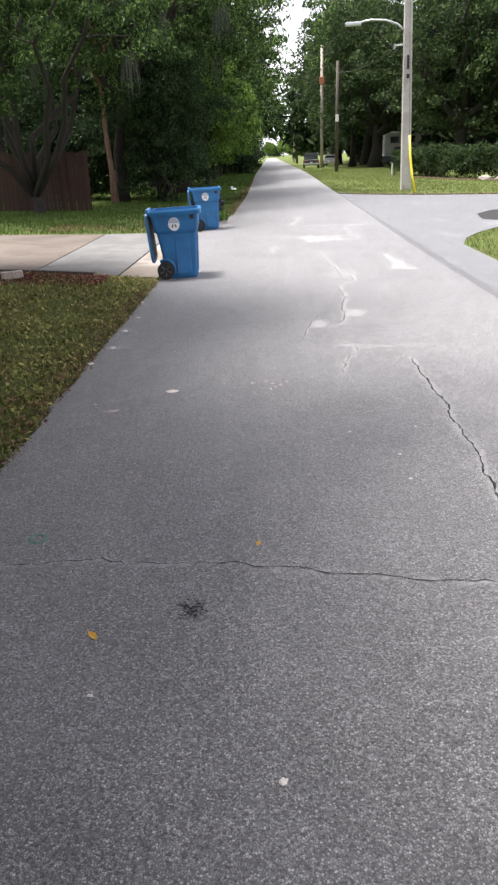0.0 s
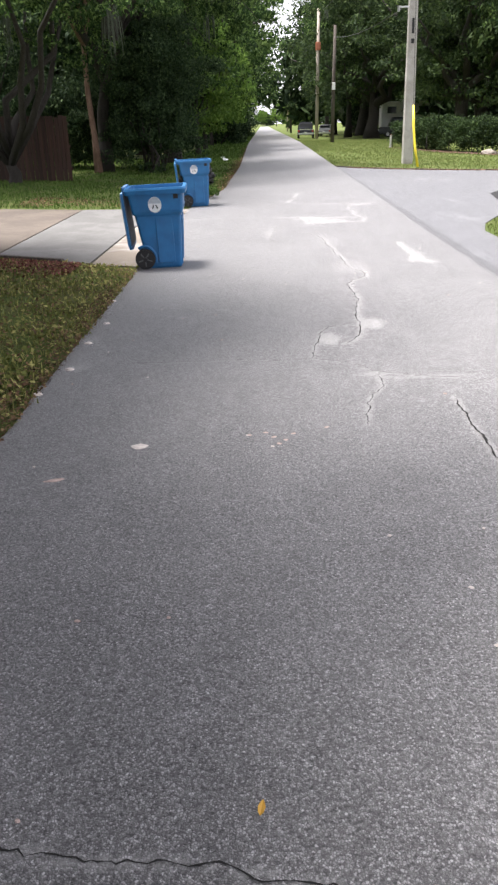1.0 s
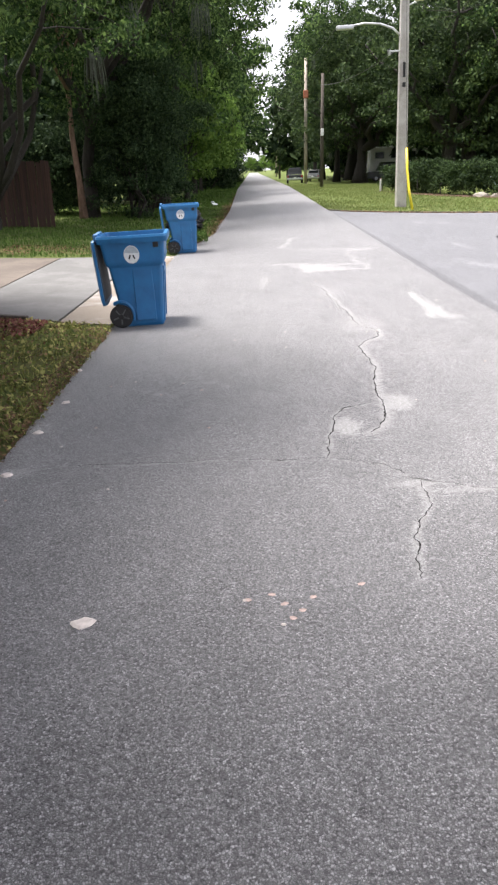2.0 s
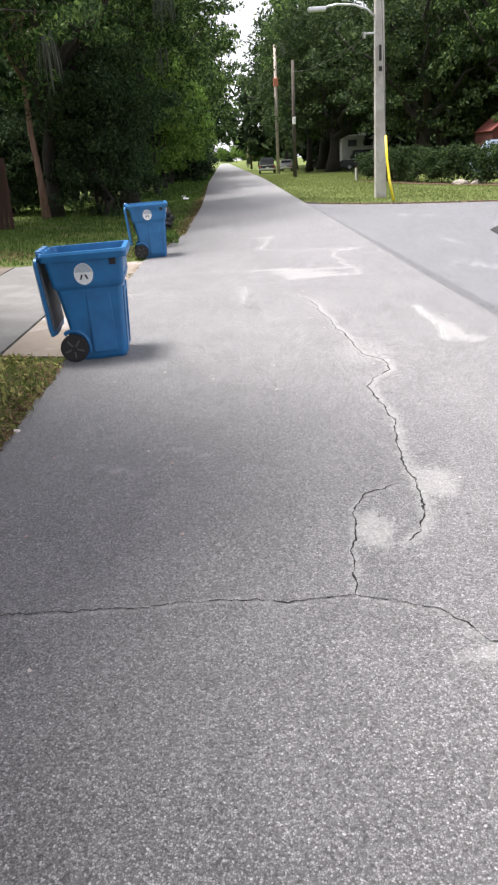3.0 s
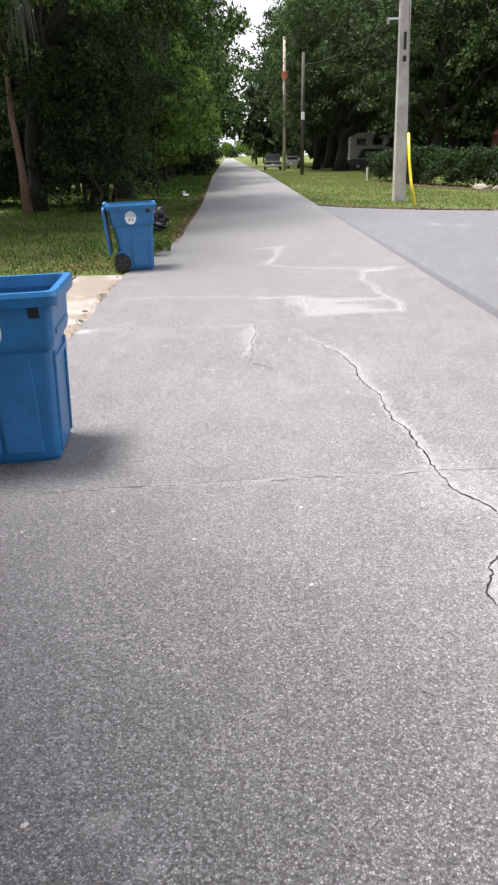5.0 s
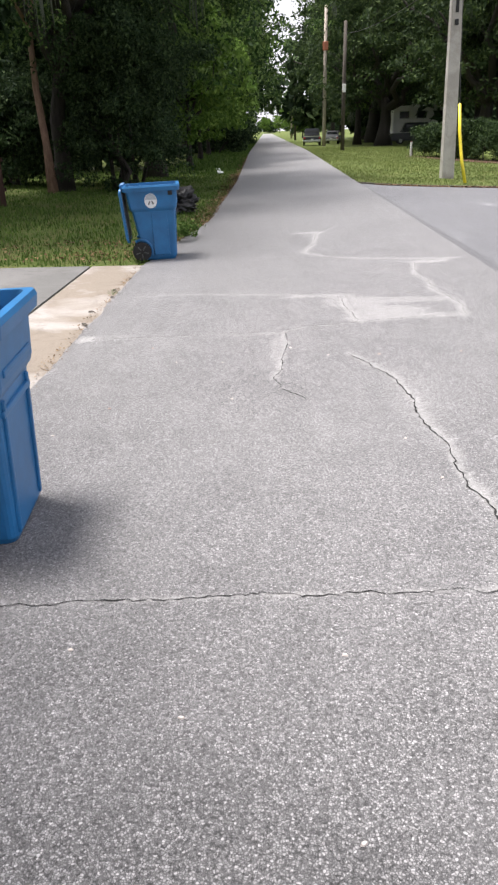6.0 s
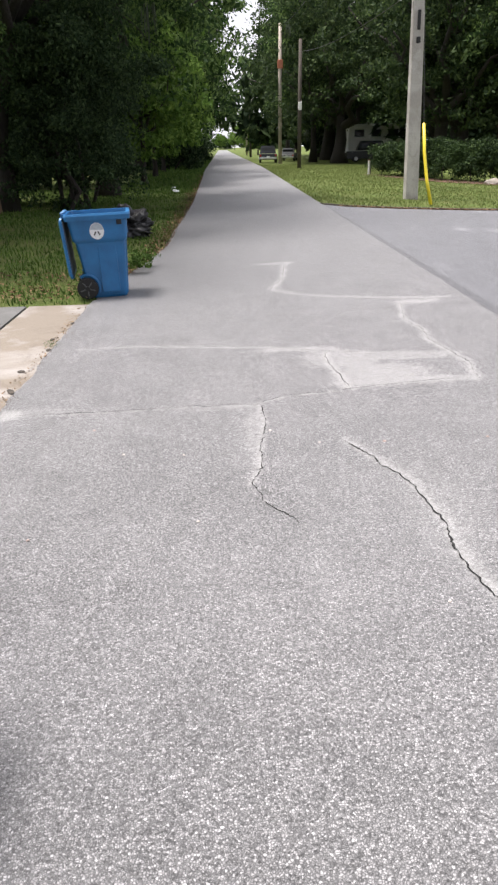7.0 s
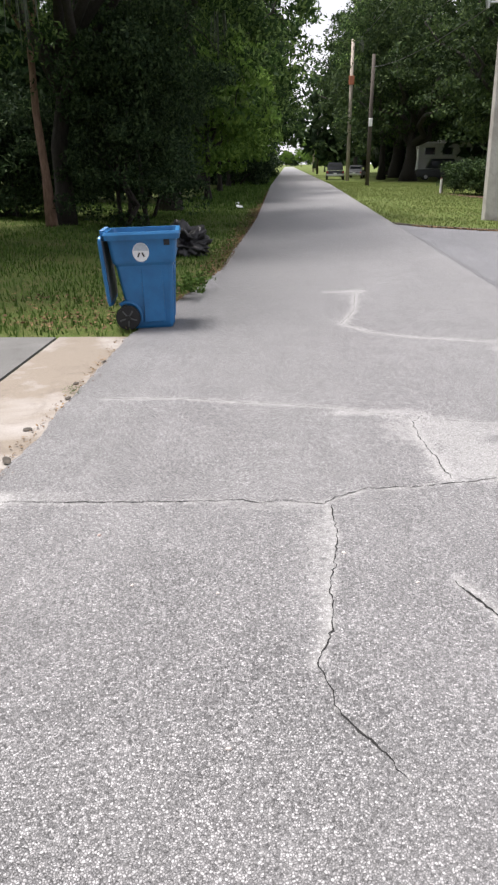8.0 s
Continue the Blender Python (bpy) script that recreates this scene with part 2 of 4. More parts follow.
def lawn():
    k = Nodes("lawn_soil")
    a = k.ramp(k.noise(0.35, 5, 0.6), (0.3, (0.065, 0.095, 0.024)), (0.7, (0.105, 0.14, 0.036)))
    b = k.mix(k.ramp(k.noise(1.6, 6, 0.7), (0.48, 0.0), (0.72, 0.8)), a, (0.17, 0.135, 0.07))
    c = k.mix(k.ramp(k.noise(28, 4, 0.7), (0.3, 0.0), (0.7, 0.6)), b, (0.05, 0.065, 0.018))
    k.bump(k.noise(30, 5, 0.7), 0.9, 0.05)
    return k.done(c, 0.95, 0.0, 0.1)


M_LAWN = lawn()

# ---------------------------------------------------------------- builders
SLOPE = math.tan(radians(1.5))


def gz(x):
    """The ground's height: the road falls to its left, the yards lie the other way."""
    if x < -1.75:
        return -1.75 * SLOPE + SLOPE * min(-1.75 - x, 10.25)
    if x > 2.65:
        return 2.65 * SLOPE - SLOPE * min(x - 2.65, 8)
    return SLOPE * x


def link(name, mesh, material, parent=None, label=""):
    mesh.materials.append(material)
    ob = new(name, mesh)
    if parent:
        ob.parent = parent
    if label:
        ob["label"] = label
    return ob


def part(name, bm, material, parent=None, label="", smooth=False):
    mesh = bpy.data.meshes.new(name)
    bm.normal_update()
    bm.to_mesh(mesh)
    bm.free()
    if smooth:
        mesh.polygons.foreach_set("use_smooth", [True] * len(mesh.polygons))
    return link(name, mesh, material, parent, label)


def raw(name, verts, faces, material, parent=None, label=""):
    mesh = bpy.data.meshes.new(name)
    mesh.from_pydata(verts, [], faces)
    mesh.update()
    return link(name, mesh, material, parent, label)


def quads(name, corners, material, parent=None, label=""):
    """One mesh of loose four-cornered leaves from an array (n, 4, 3)."""
    n = len(corners)
    mesh = bpy.data.meshes.new(name)
    mesh.vertices.add(4 * n)
    mesh.loops.add(4 * n)
    mesh.polygons.add(n)
    mesh.vertices.foreach_set("co", np.asarray(corners, np.float32).ravel())
    mesh.loops.foreach_set("vertex_index", np.arange(4 * n, dtype=np.int32))
    mesh.polygons.foreach_set("loop_start", np.arange(0, 4 * n, 4, dtype=np.int32))
    mesh.update(calc_edges=True)
    mesh.validate()
    return link(name, mesh, material, parent, label)


def box(bm, c, s, m=None):
    r = bmesh.ops.create_cube(bm, size=1.0)
    t = Matrix.Translation(c) @ Matrix.Diagonal((*s, 1))
    bmesh.ops.transform(bm, matrix=(m @ t) if m else t, verts=r["verts"])
    return r["verts"]


def boxed(c, s, bevel=0.0, seg=2, m=None):
    bm = bmesh.new()
    box(bm, c, s, m)
    if bevel:
        bmesh.ops.bevel(bm, geom=bm.edges[:], offset=bevel, segments=seg, profile=0.6, affect='EDGES')
    return bm


def tube(bm, pts, radii, sides=10, caps=True):
    pts = [Vector(p) for p in pts]
    rings = []
    side = Vector((1, 0, 0.13)).normalized()
    for i, p in enumerate(pts):
        d = (pts[min(i + 1, len(pts) - 1)] - pts[max(i - 1, 0)]).normalized()
        u = (side - d * side.dot(d))
        u = u.normalized() if u.length > 1e-4 else d.orthogonal().normalized()
        v = d.cross(u)
        side = u
        r = radii[i] if isinstance(radii, (list, tuple)) else radii
        rings.append([bm.verts.new(p + (u * math.cos(a) + v * math.sin(a)) * r)
                      for a in [2 * math.pi * j / sides for j in range(sides)]])
    for a, b in zip(rings, rings[1:]):
        for j in range(sides):
            bm.faces.new((a[j], a[(j + 1) % sides], b[(j + 1) % sides], b[j]))
    if caps:
        bm.faces.new(rings[0][::-1])
        bm.faces.new(rings[-1])
    return bm


def disc(bm, c, axis, r0, r1, h, sides=24):
    """A short turned piece along an axis, from radius r0 to r1."""
    a = Vector(axis).normalized()
    return tube(bm, [Vector(c) - a * h / 2, Vector(c) + a * h / 2], [r0, r1], sides)


def thing(name, m, label, category, group=""):
    ob = new(name)
    ob.empty_display_size = 0.2
    ob.matrix_basis = m
    return tagged(ob, label, category, group)


rng = np.random.default_rng(7)


def leaves(centres, spread, per, size, r, droop=0.3, flat=0.5):
    """Leaf quads scattered round clump centres: (n, 4, 3)."""
    n = len(centres) * per
    c = np.repeat(np.asarray(centres), per, 0)
    off = r.normal(size=(n, 3))
    off /= np.linalg.norm(off, axis=1, keepdims=True) + 1e-9
    off *= (r.random((n, 1)) ** 0.45) * np.repeat(np.asarray(spread).reshape(-1, 1) * np.ones((len(centres), 1)), per, 0)
    off[:, 2] *= flat
    off[:, 2] -= droop * (off[:, 0] ** 2 + off[:, 1] ** 2)
    c = c + off
    a = r.normal(size=(n, 3))
    a[:, 2] -= 0.6
    a /= np.linalg.norm(a, axis=1, keepdims=True)
    b = np.cross(a, r.normal(size=(n, 3)))
    b /= np.linalg.norm(b, axis=1, keepdims=True)
    s = size * (0.6 + 0.8 * r.random((n, 1)))
    w = s * 0.42
    return np.stack([c - a * s, c + b * w, c + a * s, c - b * w], 1)


def limb_path(r, start, end, n=6, wig=0.25):
    p = [Vector(start).lerp(Vector(end), i / n) for i in range(n + 1)]
    for i in range(1, n):
        p[i] += Vector((r.normal() * wig, r.normal() * wig, r.normal() * wig * 0.6 + 0.5 * wig * math.sin(math.pi * i / n)))
    return p


def tree(name, m, label, height, radius, low, trunk_r, leaf_mat, seed, clumps=170, per=150, size=0.11,
         clump_r=0.75, lean=(0, 0), bark_mat=None, moss=0, squash=0.8, fork=0.35):
    """A trunk with limbs and a crown of leaf clumps that sit on twigs."""
    r = np.random.default_rng(seed)
    t = thing(name, m, label, "tree")
    bm = bmesh.new()
    top = Vector((lean[0], lean[1], height * 0.62))
    split = Vector((lean[0] * fork, lean[1] * fork, height * fork))
    path = limb_path(r, (0, 0, -0.2), split, 4, trunk_r * 0.15)
    tube(bm, path, [trunk_r * (1.45 if i == 0 else 1.0 - 0.12 * i) for i in range(5)], 12)
    core = (low + height) / 2
    cents, ends = [], []
    n_limb = 9
    for i in range(n_limb):
        a = 2 * math.pi * (i + r.random() * 0.7) / n_limb
        q = 0.55 + 0.4 * r.random()
        e = Vector((lean[0] + math.cos(a) * radius * q, lean[1] + math.sin(a) * radius * q,
                    low + (height - low) * (0.3 + 0.55 * r.random())))
        lp = limb_path(r, path[3] if i % 2 else path[4], e, 6, radius * 0.045)
        tube(bm, lp, [trunk_r * (0.5 - 0.07 * j) for j in range(7)], 7)
        ends += [(p, trunk_r * 0.2) for p in lp[2:]]
    hgt = (height - low) / 2
    for i in range(clumps):
        d = r.normal(size=3)
        d /= np.linalg.norm(d)
        q = (0.35 + 0.65 * r.random() ** 0.5) * (0.85 + 0.65 * noise.noise(Vector(d * 2.2) + Vector((seed, 0, 0))))
        c = np.array([lean[0] + d[0] * radius * q, lean[1] + d[1] * radius * q, core + d[2] * hgt * q])
        c[2] -= 0.22 * squash * (math.hypot(d[0], d[1]) * q) ** 2 * hgt
        cents.append(c)
    cents = np.array(cents)
    for c in cents[::5]:
        p, w = min(ends, key=lambda e: (e[0] - Vector(c)).length)
        tube(bm, limb_path(r, p, c, 3, 0.12), [max(0.012, w * 0.35), 0.02, 0.014, 0.008], 4, False)
    part("trunk", bm, bark_mat or M_BARK, t, smooth=True)
    spread = clump_r * (0.6 + 0.8 * r.random(len(cents)))
    quads("crown", leaves(cents, spread, per, size, r), leaf_mat, t)
    if moss:
        ms = []
        for i in range(moss):
            c = cents[r.integers(len(cents))] * np.array([0.8, 0.8, 1]) - np.array([0, 0, 0.2])
            for j in range(40):
                x, y = r.normal(size=2) * 0.13
                ln = 0.4 + r.random() * 0.9
                w = 0.012
                z0 = c[2] - r.random() * 0.3
                a = r.random() * 6.28
                dx, dy = math.cos(a) * w, math.sin(a) * w
                ms.append([(c[0] + x - dx, c[1] + y - dy, z0), (c[0] + x + dx, c[1] + y + dy, z0),
                           (c[0] + x * 1.4, c[1] + y * 1.4, z0 - ln), (c[0] + x * 1.3 - dx, c[1] + y * 1.3, z0 - ln * 0.6)])
        tagged(quads("hanging_moss", np.array(ms), M_MOSS, t, "grey hanging moss strands"), kind="stuff")
    return t


def bush(name, m, label, size3, leaf_mat, seed, clumps=120, per=150, size=0.09, clump_r=0.6, category="shrub"):
    """A dense shrub that is leafy down to the ground, on several thin stems."""
    r = np.random.default_rng(seed)
    t = thing(name, m, label, category)
    bm = bmesh.new()
    sx, sy, sz = size3
    cents = []
    for i in range(clumps):
        d = r.normal(size=3)
        d /= np.linalg.norm(d)
        q = (0.4 + 0.6 * r.random() ** 0.6) * (0.82 + 0.75 * noise.noise(Vector(d * 2.3) + Vector((seed, 3, 0))))
        cents.append((d[0] * sx * q, d[1] * sy * q, max(0.15, sz * (0.5 + 0.5 * d[2] * q))))
    bm.free()
    for i in range(5):
        c = cents[i * 5]
        bm = bmesh.new()
        tube(bm, limb_path(r, (r.normal() * sx * 0.15, r.normal() * sy * 0.15, -0.1), c, 5, 0.15),
             [0.07, 0.06, 0.05, 0.04, 0.03, 0.015], 6)
        part("stem", bm, M_BARK, t, smooth=True)
    quads("foliage", leaves(np.array(cents), clump_r * (0.7 + 0.6 * r.random(clumps)), per, size, r, 0.25, 0.7), leaf_mat, t)
    return t


# ---------------------------------------------------------------- ground, road, drive
def edge_left(y):
    return float(np.interp(y, [-60, 0, 9.8, 17.3, 18.6, 22.5, 35, 70, 250, 420], [-1.7, -1.68, -1.75, -1.76, -1.62, -1.2, -1.1, -1.4, -1.2, -1.0]))


def edge_right(y):
    return float(np.interp(y, [-60, 0, 12, 30, 70, 250, 420], [2.72, 2.70, 2.68, 2.95, 3.48, 3.3, 3.6]))


xs = [-900, -120, -40, -12, -6, -3.5, -1.75, 2.65, 5, 7, 10.65, 40, 120, 900]
ys = [-200, -40, 0, 10, 20, 40, 80, 160, 320, 640, 1600]
gv = [(x, y, gz(x) - 0.02) for y in ys for x in xs]
gf = [(j * len(xs) + i, j * len(xs) + i + 1, (j + 1) * len(xs) + i + 1, (j + 1) * len(xs) + i)
      for j in range(len(ys) - 1) for i in range(len(xs) - 1)]
ground = tagged(raw("ground", gv, gf, M_LAWN), "patchy green lawn and bare soil beside the road", "ground", kind="structure")

CRACKS = {
    "across_near": ([(-1.68, 1.30), (-1.28, 1.32), (-1.01, 1.33), (-0.79, 1.34), (-0.57, 1.28), (-0.35, 1.27), (-0.14, 1.26), (0.07, 1.20), (0.32, 1.15), (0.56, 1.09), (0.79, 1.04), (0.98, 1.03), (1.6, 1.0)], 0.009, 0.025),
    "long_right": ([(1.26, 4.54), (1.25, 4.07), (1.27, 3.55), (1.28, 3.22), (1.24, 2.94), (1.25, 2.63), (1.28, 2.40), (1.23, 2.16), (1.20, 1.81), (1.24, 1.2)], 0.016, 0.04),
    "fork": ([(0.83, 5.10), (0.83, 5.02), (0.81, 4.79), (0.69, 4.55), (0.64, 4.29), (0.62, 4.12)], 0.009, 0.04),
    "across_second": ([(-1.3, 5.58), (-0.91, 5.56), (-0.72, 5.55), (-0.53, 5.54), (-0.34, 5.55), (-0.19, 5.55), (-0.06, 5.53), (0.06, 5.49), (0.23, 5.50), (0.36, 5.50), (0.48, 5.44), (0.58, 5.40), (0.68, 5.37), (0.80, 5.14), (1.14, 4.99), (1.56, 4.86), (2.0, 4.78)], 0.008, 0.02),
    "loop": ([(0.36, 5.50), (0.39, 5.70), (0.44, 6.04), (0.49, 6.31), (0.57, 6.41), (0.78, 6.51)], 0.012, 0.03),
    "main": ([(0.67, 5.90), (0.76, 5.98), (0.81, 6.11), (0.87, 6.40), (0.86, 6.64), (0.89, 6.97), (0.98, 7.54), (0.95, 7.87), (0.95, 8.24), (1.03, 8.47), (1.21, 8.66), (1.22, 8.92), (1.09, 9.22), (1.05, 9.52), (1.06, 9.93), (0.99, 10.5), (1.02, 10.8), (0.94, 11.25), (0.97, 11.5), (0.91, 12.0), (0.65, 12.6)], 0.014, 0.05),
    "across_third": ([(-1.5, 9.43), (-0.90, 9.41), (-0.58, 9.42), (-0.09, 9.44), (0.36, 9.42), (0.74, 9.42), (1.04, 9.43), (1.39, 9.41), (1.75, 9.38)], 0.007, 0.02),
    "across_fourth": ([(-1.62, 13.38), (-1.18, 13.37), (-0.84, 13.37), (-0.37, 13.38), (0.12, 13.35), (0.18, 13.39), (0.35, 13.51), (0.56, 13.53), (0.84, 13.59), (1.32, 13.67), (1.8, 13.7)], 0.008, 0.028),
    "hook": ([(0.16, 13.34), (0.18, 13.00), (0.14, 12.65), (0.11, 12.29), (0.05, 12.06)], 0.009, 0.042),
    "hook_tail": ([(0.05, 12.06), (0.10, 11.85), (0.18, 11.73), (0.24, 11.63), (0.30, 11.54)], 0.008, 0.008),
    "link": ([(0.85, 13.64), (0.84, 13.92), (0.79, 14.23), (0.80, 14.57), (0.88, 14.70)], 0.008, 0.08),
    "across_fifth": ([(-1.5, 15.18), (-0.95, 15.18), (-0.20, 15.01), (0.36, 14.88), (0.79, 14.65), (1.53, 14.49)], 0.006, 0.05),
    "far_hook": ([(0.45, 19.8), (1.01, 19.89), (0.87, 19.69), (0.73, 18.41), (0.54, 17.74), (0.83, 17.32), (1.24, 17.06), (1.96, 16.80), (2.5, 16.72)], 0.006, 0.075),
    "box_edge": ([(2.36, 16.6), (1.94, 16.6), (1.78, 15.70), (1.86, 15.26), (1.80, 14.88), (1.93, 14.10), (1.85, 13.65)], 0.007, 0.06),
    "right_edge_crack": ([(2.01, 11.09), (2.01, 10.09), (1.92, 9.51)], 0.006, 0.08),
}
# worn pale patches: centre, half sizes, strength
PALE = [(1.15, 4.97, 0.42, 0.04, 0.55), (0.80, 5.07, 0.16, 0.05, 0.6), (0.54, 6.03, 0.09, 0.2, 0.85), (0.97, 6.5, 0.13, 0.19, 0.8),
        (0.72, 14.45, 0.16, 0.3, 0.4), (1.02, 14.35, 0.2, 0.34, 0.6), (1.22, 13.95, 0.36, 0.26, 0.62), (1.5, 14.4, 0.45, 0.13, 0.55), (1.3, 13.72, 0.6, 0.1, 0.65), (0.55, 14.78, 0.4, 0.07, 0.6), (-0.12, 13.3, 0.3, 0.035, 0.35),
        (2.08, 9.9, 0.09, 0.5, 0.6), (2.15, 9.45, 0.13, 0.14, 0.6), (2.12, 16.55, 0.26, 0.12, 0.7), (0.9, 8.9, 0.3, 0.4, 0.12),
        (0.98, 11.6, 0.2, 0.8, 0.25), (1.12, 9.3, 0.25, 0.45, 0.35), (0.09, 12.8, 0.07, 0.45, 0.4), (0.72, 19.85, 0.3, 0.14, 0.5),
        (-0.97, 7.09, 0.05, 0.05, 0.5), (-0.85, 7.03, 0.06, 0.05, 0.55), (-0.73, 6.95, 0.04, 0.05, 0.35), (-0.45, 7.27, 0.06, 0.05, 0.5), (-0.32, 7.14, 0.05, 0.04, 0.4), (-1.45, 13.45, 0.3, 0.08, 0.35), (-1.66, 13.4, 0.09, 0.12, 0.9),
        (-1.55, 5.5, 0.12, 0.08, 0.5), (-1.62, 6.3, 0.10, 0.10, 0.4)]


def seg_dist(px, py, a, b):
    (ax, ay), (bx, by) = a, b
    dx, dy = bx - ax, by - ay
    u = np.clip(((px - ax) * dx + (py - ay) * dy) / (dx * dx + dy * dy + 1e-9), 0, 1)
    return np.hypot(px - ax - u * dx, py - ay - u * dy)


# cracks whose rim has broken away on one side only: 1 for the left of the line, -1 for the right
SPALL = {"hook": -1, "right_edge_crack": 1, "main": -1, "across_fourth": -1, "across_second": -1}


def road_mesh():
    rows = list(np.arange(-8, 24, 0.035)) + list(np.arange(24, 60, 0.5)) + [60, 70, 90, 120, 180, 250, 330, 420]
    rows = [-60, -20] + rows
    nx = 132
    u = np.linspace(0, 1, nx)
    Y = np.array(rows)
    rag = np.array([0.05 * noise.noise(Vector((0, y * 1.7, 0))) + 0.025 * noise.noise(Vector((5, y * 7, 0))) for y in rows])
    L = np.array([edge_left(y) for y in rows]) + rag
    Rr = np.array([edge_right(y) for y in rows]) + rag[::-1] * 0.4
    X = L[:, None] + (Rr - L)[:, None] * u[None]
    YY = np.repeat(Y[:, None], nx, 1)
    jit = np.random.default_rng(3)
    Z = SLOPE * X + 0.0012 * jit.random(X.shape)
    bl = np.zeros_like(X)
    wob = 0.6 + 0.8 * jit.random(X.shape)
    for key, (pts, w, halo) in CRACKS.items():
        lo, hi = min(p[1] for p in pts) - 0.6, max(p[1] for p in pts) + 0.6
        sel = np.where((Y > lo) & (Y < hi))[0]
        s = slice(sel[0], sel[-1] + 1)
        d = np.full(X[s].shape, 9.0)
        skew = np.ones(X[s].shape)
        for a, b in zip(pts, pts[1:]):
            e = seg_dist(X[s], YY[s], a, b)
            turn = (b[0] - a[0]) * (YY[s] - a[1]) - (b[1] - a[1]) * (X[s] - a[0])
            skew = np.where(e < d, np.where(turn * SPALL.get(key, 0) > 0, 1.5, 0.55 if key in SPALL else 1.0), skew)
            d = np.minimum(d, e)
        bl[s] = np.maximum(bl[s], (0.58 + 3.0 * halo) * np.clip(1 - d / (halo * 1.15 * wob[s] * skew), 0, 1))
    for cx, cy, ax, ay, k in PALE:
        q = ((X - cx) / ax) ** 2 + ((YY - cy) / ay) ** 2
        bl = np.maximum(bl, 0.8 * k * np.clip(1.5 - q * wob, 0, 1))
    v = np.stack([X, YY, Z], -1).reshape(-1, 3)
    n, m = len(rows), nx
    idx = np.arange(n * m).reshape(n, m)
    f = np.stack([idx[:-1, :-1], idx[:-1, 1:], idx[1:, 1:], idx[1:, :-1]], -1).reshape(-1, 4)
    mesh = bpy.data.meshes.new("road")
    mesh.vertices.add(len(v))
    mesh.vertices.foreach_set("co", v.astype(np.float32).ravel())
    mesh.loops.add(f.size)
    mesh.loops.foreach_set("vertex_index", f.astype(np.int32).ravel())
    mesh.polygons.add(len(f))
    mesh.polygons.foreach_set("loop_start", np.arange(0, f.size, 4, dtype=np.int32))
    mesh.update(calc_edges=True)
    at = mesh.attributes.new("bleach", 'FLOAT', 'POINT')
    at.data.foreach_set("value", np.clip(bl, 0, 1).astype(np.float32).ravel())
    return mesh


road = tagged(link("road", road_mesh(), M_ROAD), "narrow worn grey asphalt street with cracks and pale patches", "road", kind="structure")


def crack(pts, width, r):
    """A jagged dark fissure along a line, as a ribbon of changing width."""
    fine = []
    for a, b in zip(pts, pts[1:]):
        n = max(2, int(math.hypot(b[0] - a[0], b[1] - a[1]) / 0.022))
        for i in range(n):
            q = i / n
            px, py = a[0] + (b[0] - a[0]) * q, a[1] + (b[1] - a[1]) * q
            w1, w2 = (noise.noise_vector(Vector((px * k, py * k, 2.0))) for k in (7.0, 26.0))
            fine.append((px + 0.024 * w1.x + 0.013 * w2.x + r.normal() * 0.003, py + 0.024 * w1.y + 0.013 * w2.y + r.normal() * 0.003))
    fine.append(pts[-1])
    v, f = [], []
    for i, (x, y) in enumerate(fine):
        a, b = fine[max(0, i - 1)], fine[min(len(fine) - 1, i + 1)]
        dx, dy = b[0] - a[0], b[1] - a[1]
        ln = math.hypot(dx, dy) + 1e-9
        fade = min(1.0, (i + 1) / 5, (len(fine) - i) / 5)
        w = width * 0.38 * (0.25 + 0.9 * r.random() + 0.9 * max(0.0, noise.noise(Vector((x * 9, y * 9, 5.0))))) * (0.25 + 0.75 * fade)
        for s in (-1, 1):
            px, py = x - s * dy / ln * w, y + s * dx / ln * w
            v.append((px, py, SLOPE * px + 0.004))
        if i:
            f.append((2 * i - 2, 2 * i - 1, 2 * i + 1, 2 * i))
    return v, f


cr = np.random.default_rng(11)
for pts, w, halo in CRACKS.values():
    v, f = crack(pts, w, cr)
    raw("crack", v, f, M_CRACK, road, "dark open crack in the asphalt")


def sheet(name, outline, material, lift, label, category, thick=0.06):
    """A flat paved area from its outline, following the ground."""
    bm = bmesh.new()
    vs = [bm.verts.new((x, y, gz(x) + lift)) for x, y in outline]
    face = bm.faces.new(vs)
    r = bmesh.ops.extrude_face_region(bm, geom=[face])
    lo = [g for g in r["geom"] if isinstance(g, bmesh.types.BMVert)]
    bmesh.ops.translate(bm, vec=(0, 0, -thick), verts=lo)
    bmesh.ops.recalc_face_normals(bm, faces=bm.faces[:])
    return tagged(part(name, bm, material), label, category, kind="structure")


side_out = [(2.66, -8), (3.3, 2), (3.62, 8), (3.66, 12.2), (3.95, 13.2), (4.44, 14.2), (5.2, 15.4), (7, 16.4), (10.64, 17),
            (10.64, 29.2), (7, 29.1), (5, 29.5), (3.6, 30.2), (2.9, 31.0), (2.66, 31.5)]
side = sheet("side_street", side_out, M_SIDE, -0.004, "darker bluish asphalt side street joining the road", "road")
side_on = sheet("side_street", [(10.65, 17), (60, 17.4), (60, 29.6), (10.65, 29.2)], M_SIDE, -0.004, "darker bluish asphalt side street running on", "road")

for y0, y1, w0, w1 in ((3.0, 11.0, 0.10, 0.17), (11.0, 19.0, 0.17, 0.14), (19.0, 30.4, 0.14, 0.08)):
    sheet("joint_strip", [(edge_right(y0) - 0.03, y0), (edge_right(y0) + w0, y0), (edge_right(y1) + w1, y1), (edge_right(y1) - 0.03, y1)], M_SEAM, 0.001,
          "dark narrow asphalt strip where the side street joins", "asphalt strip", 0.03)

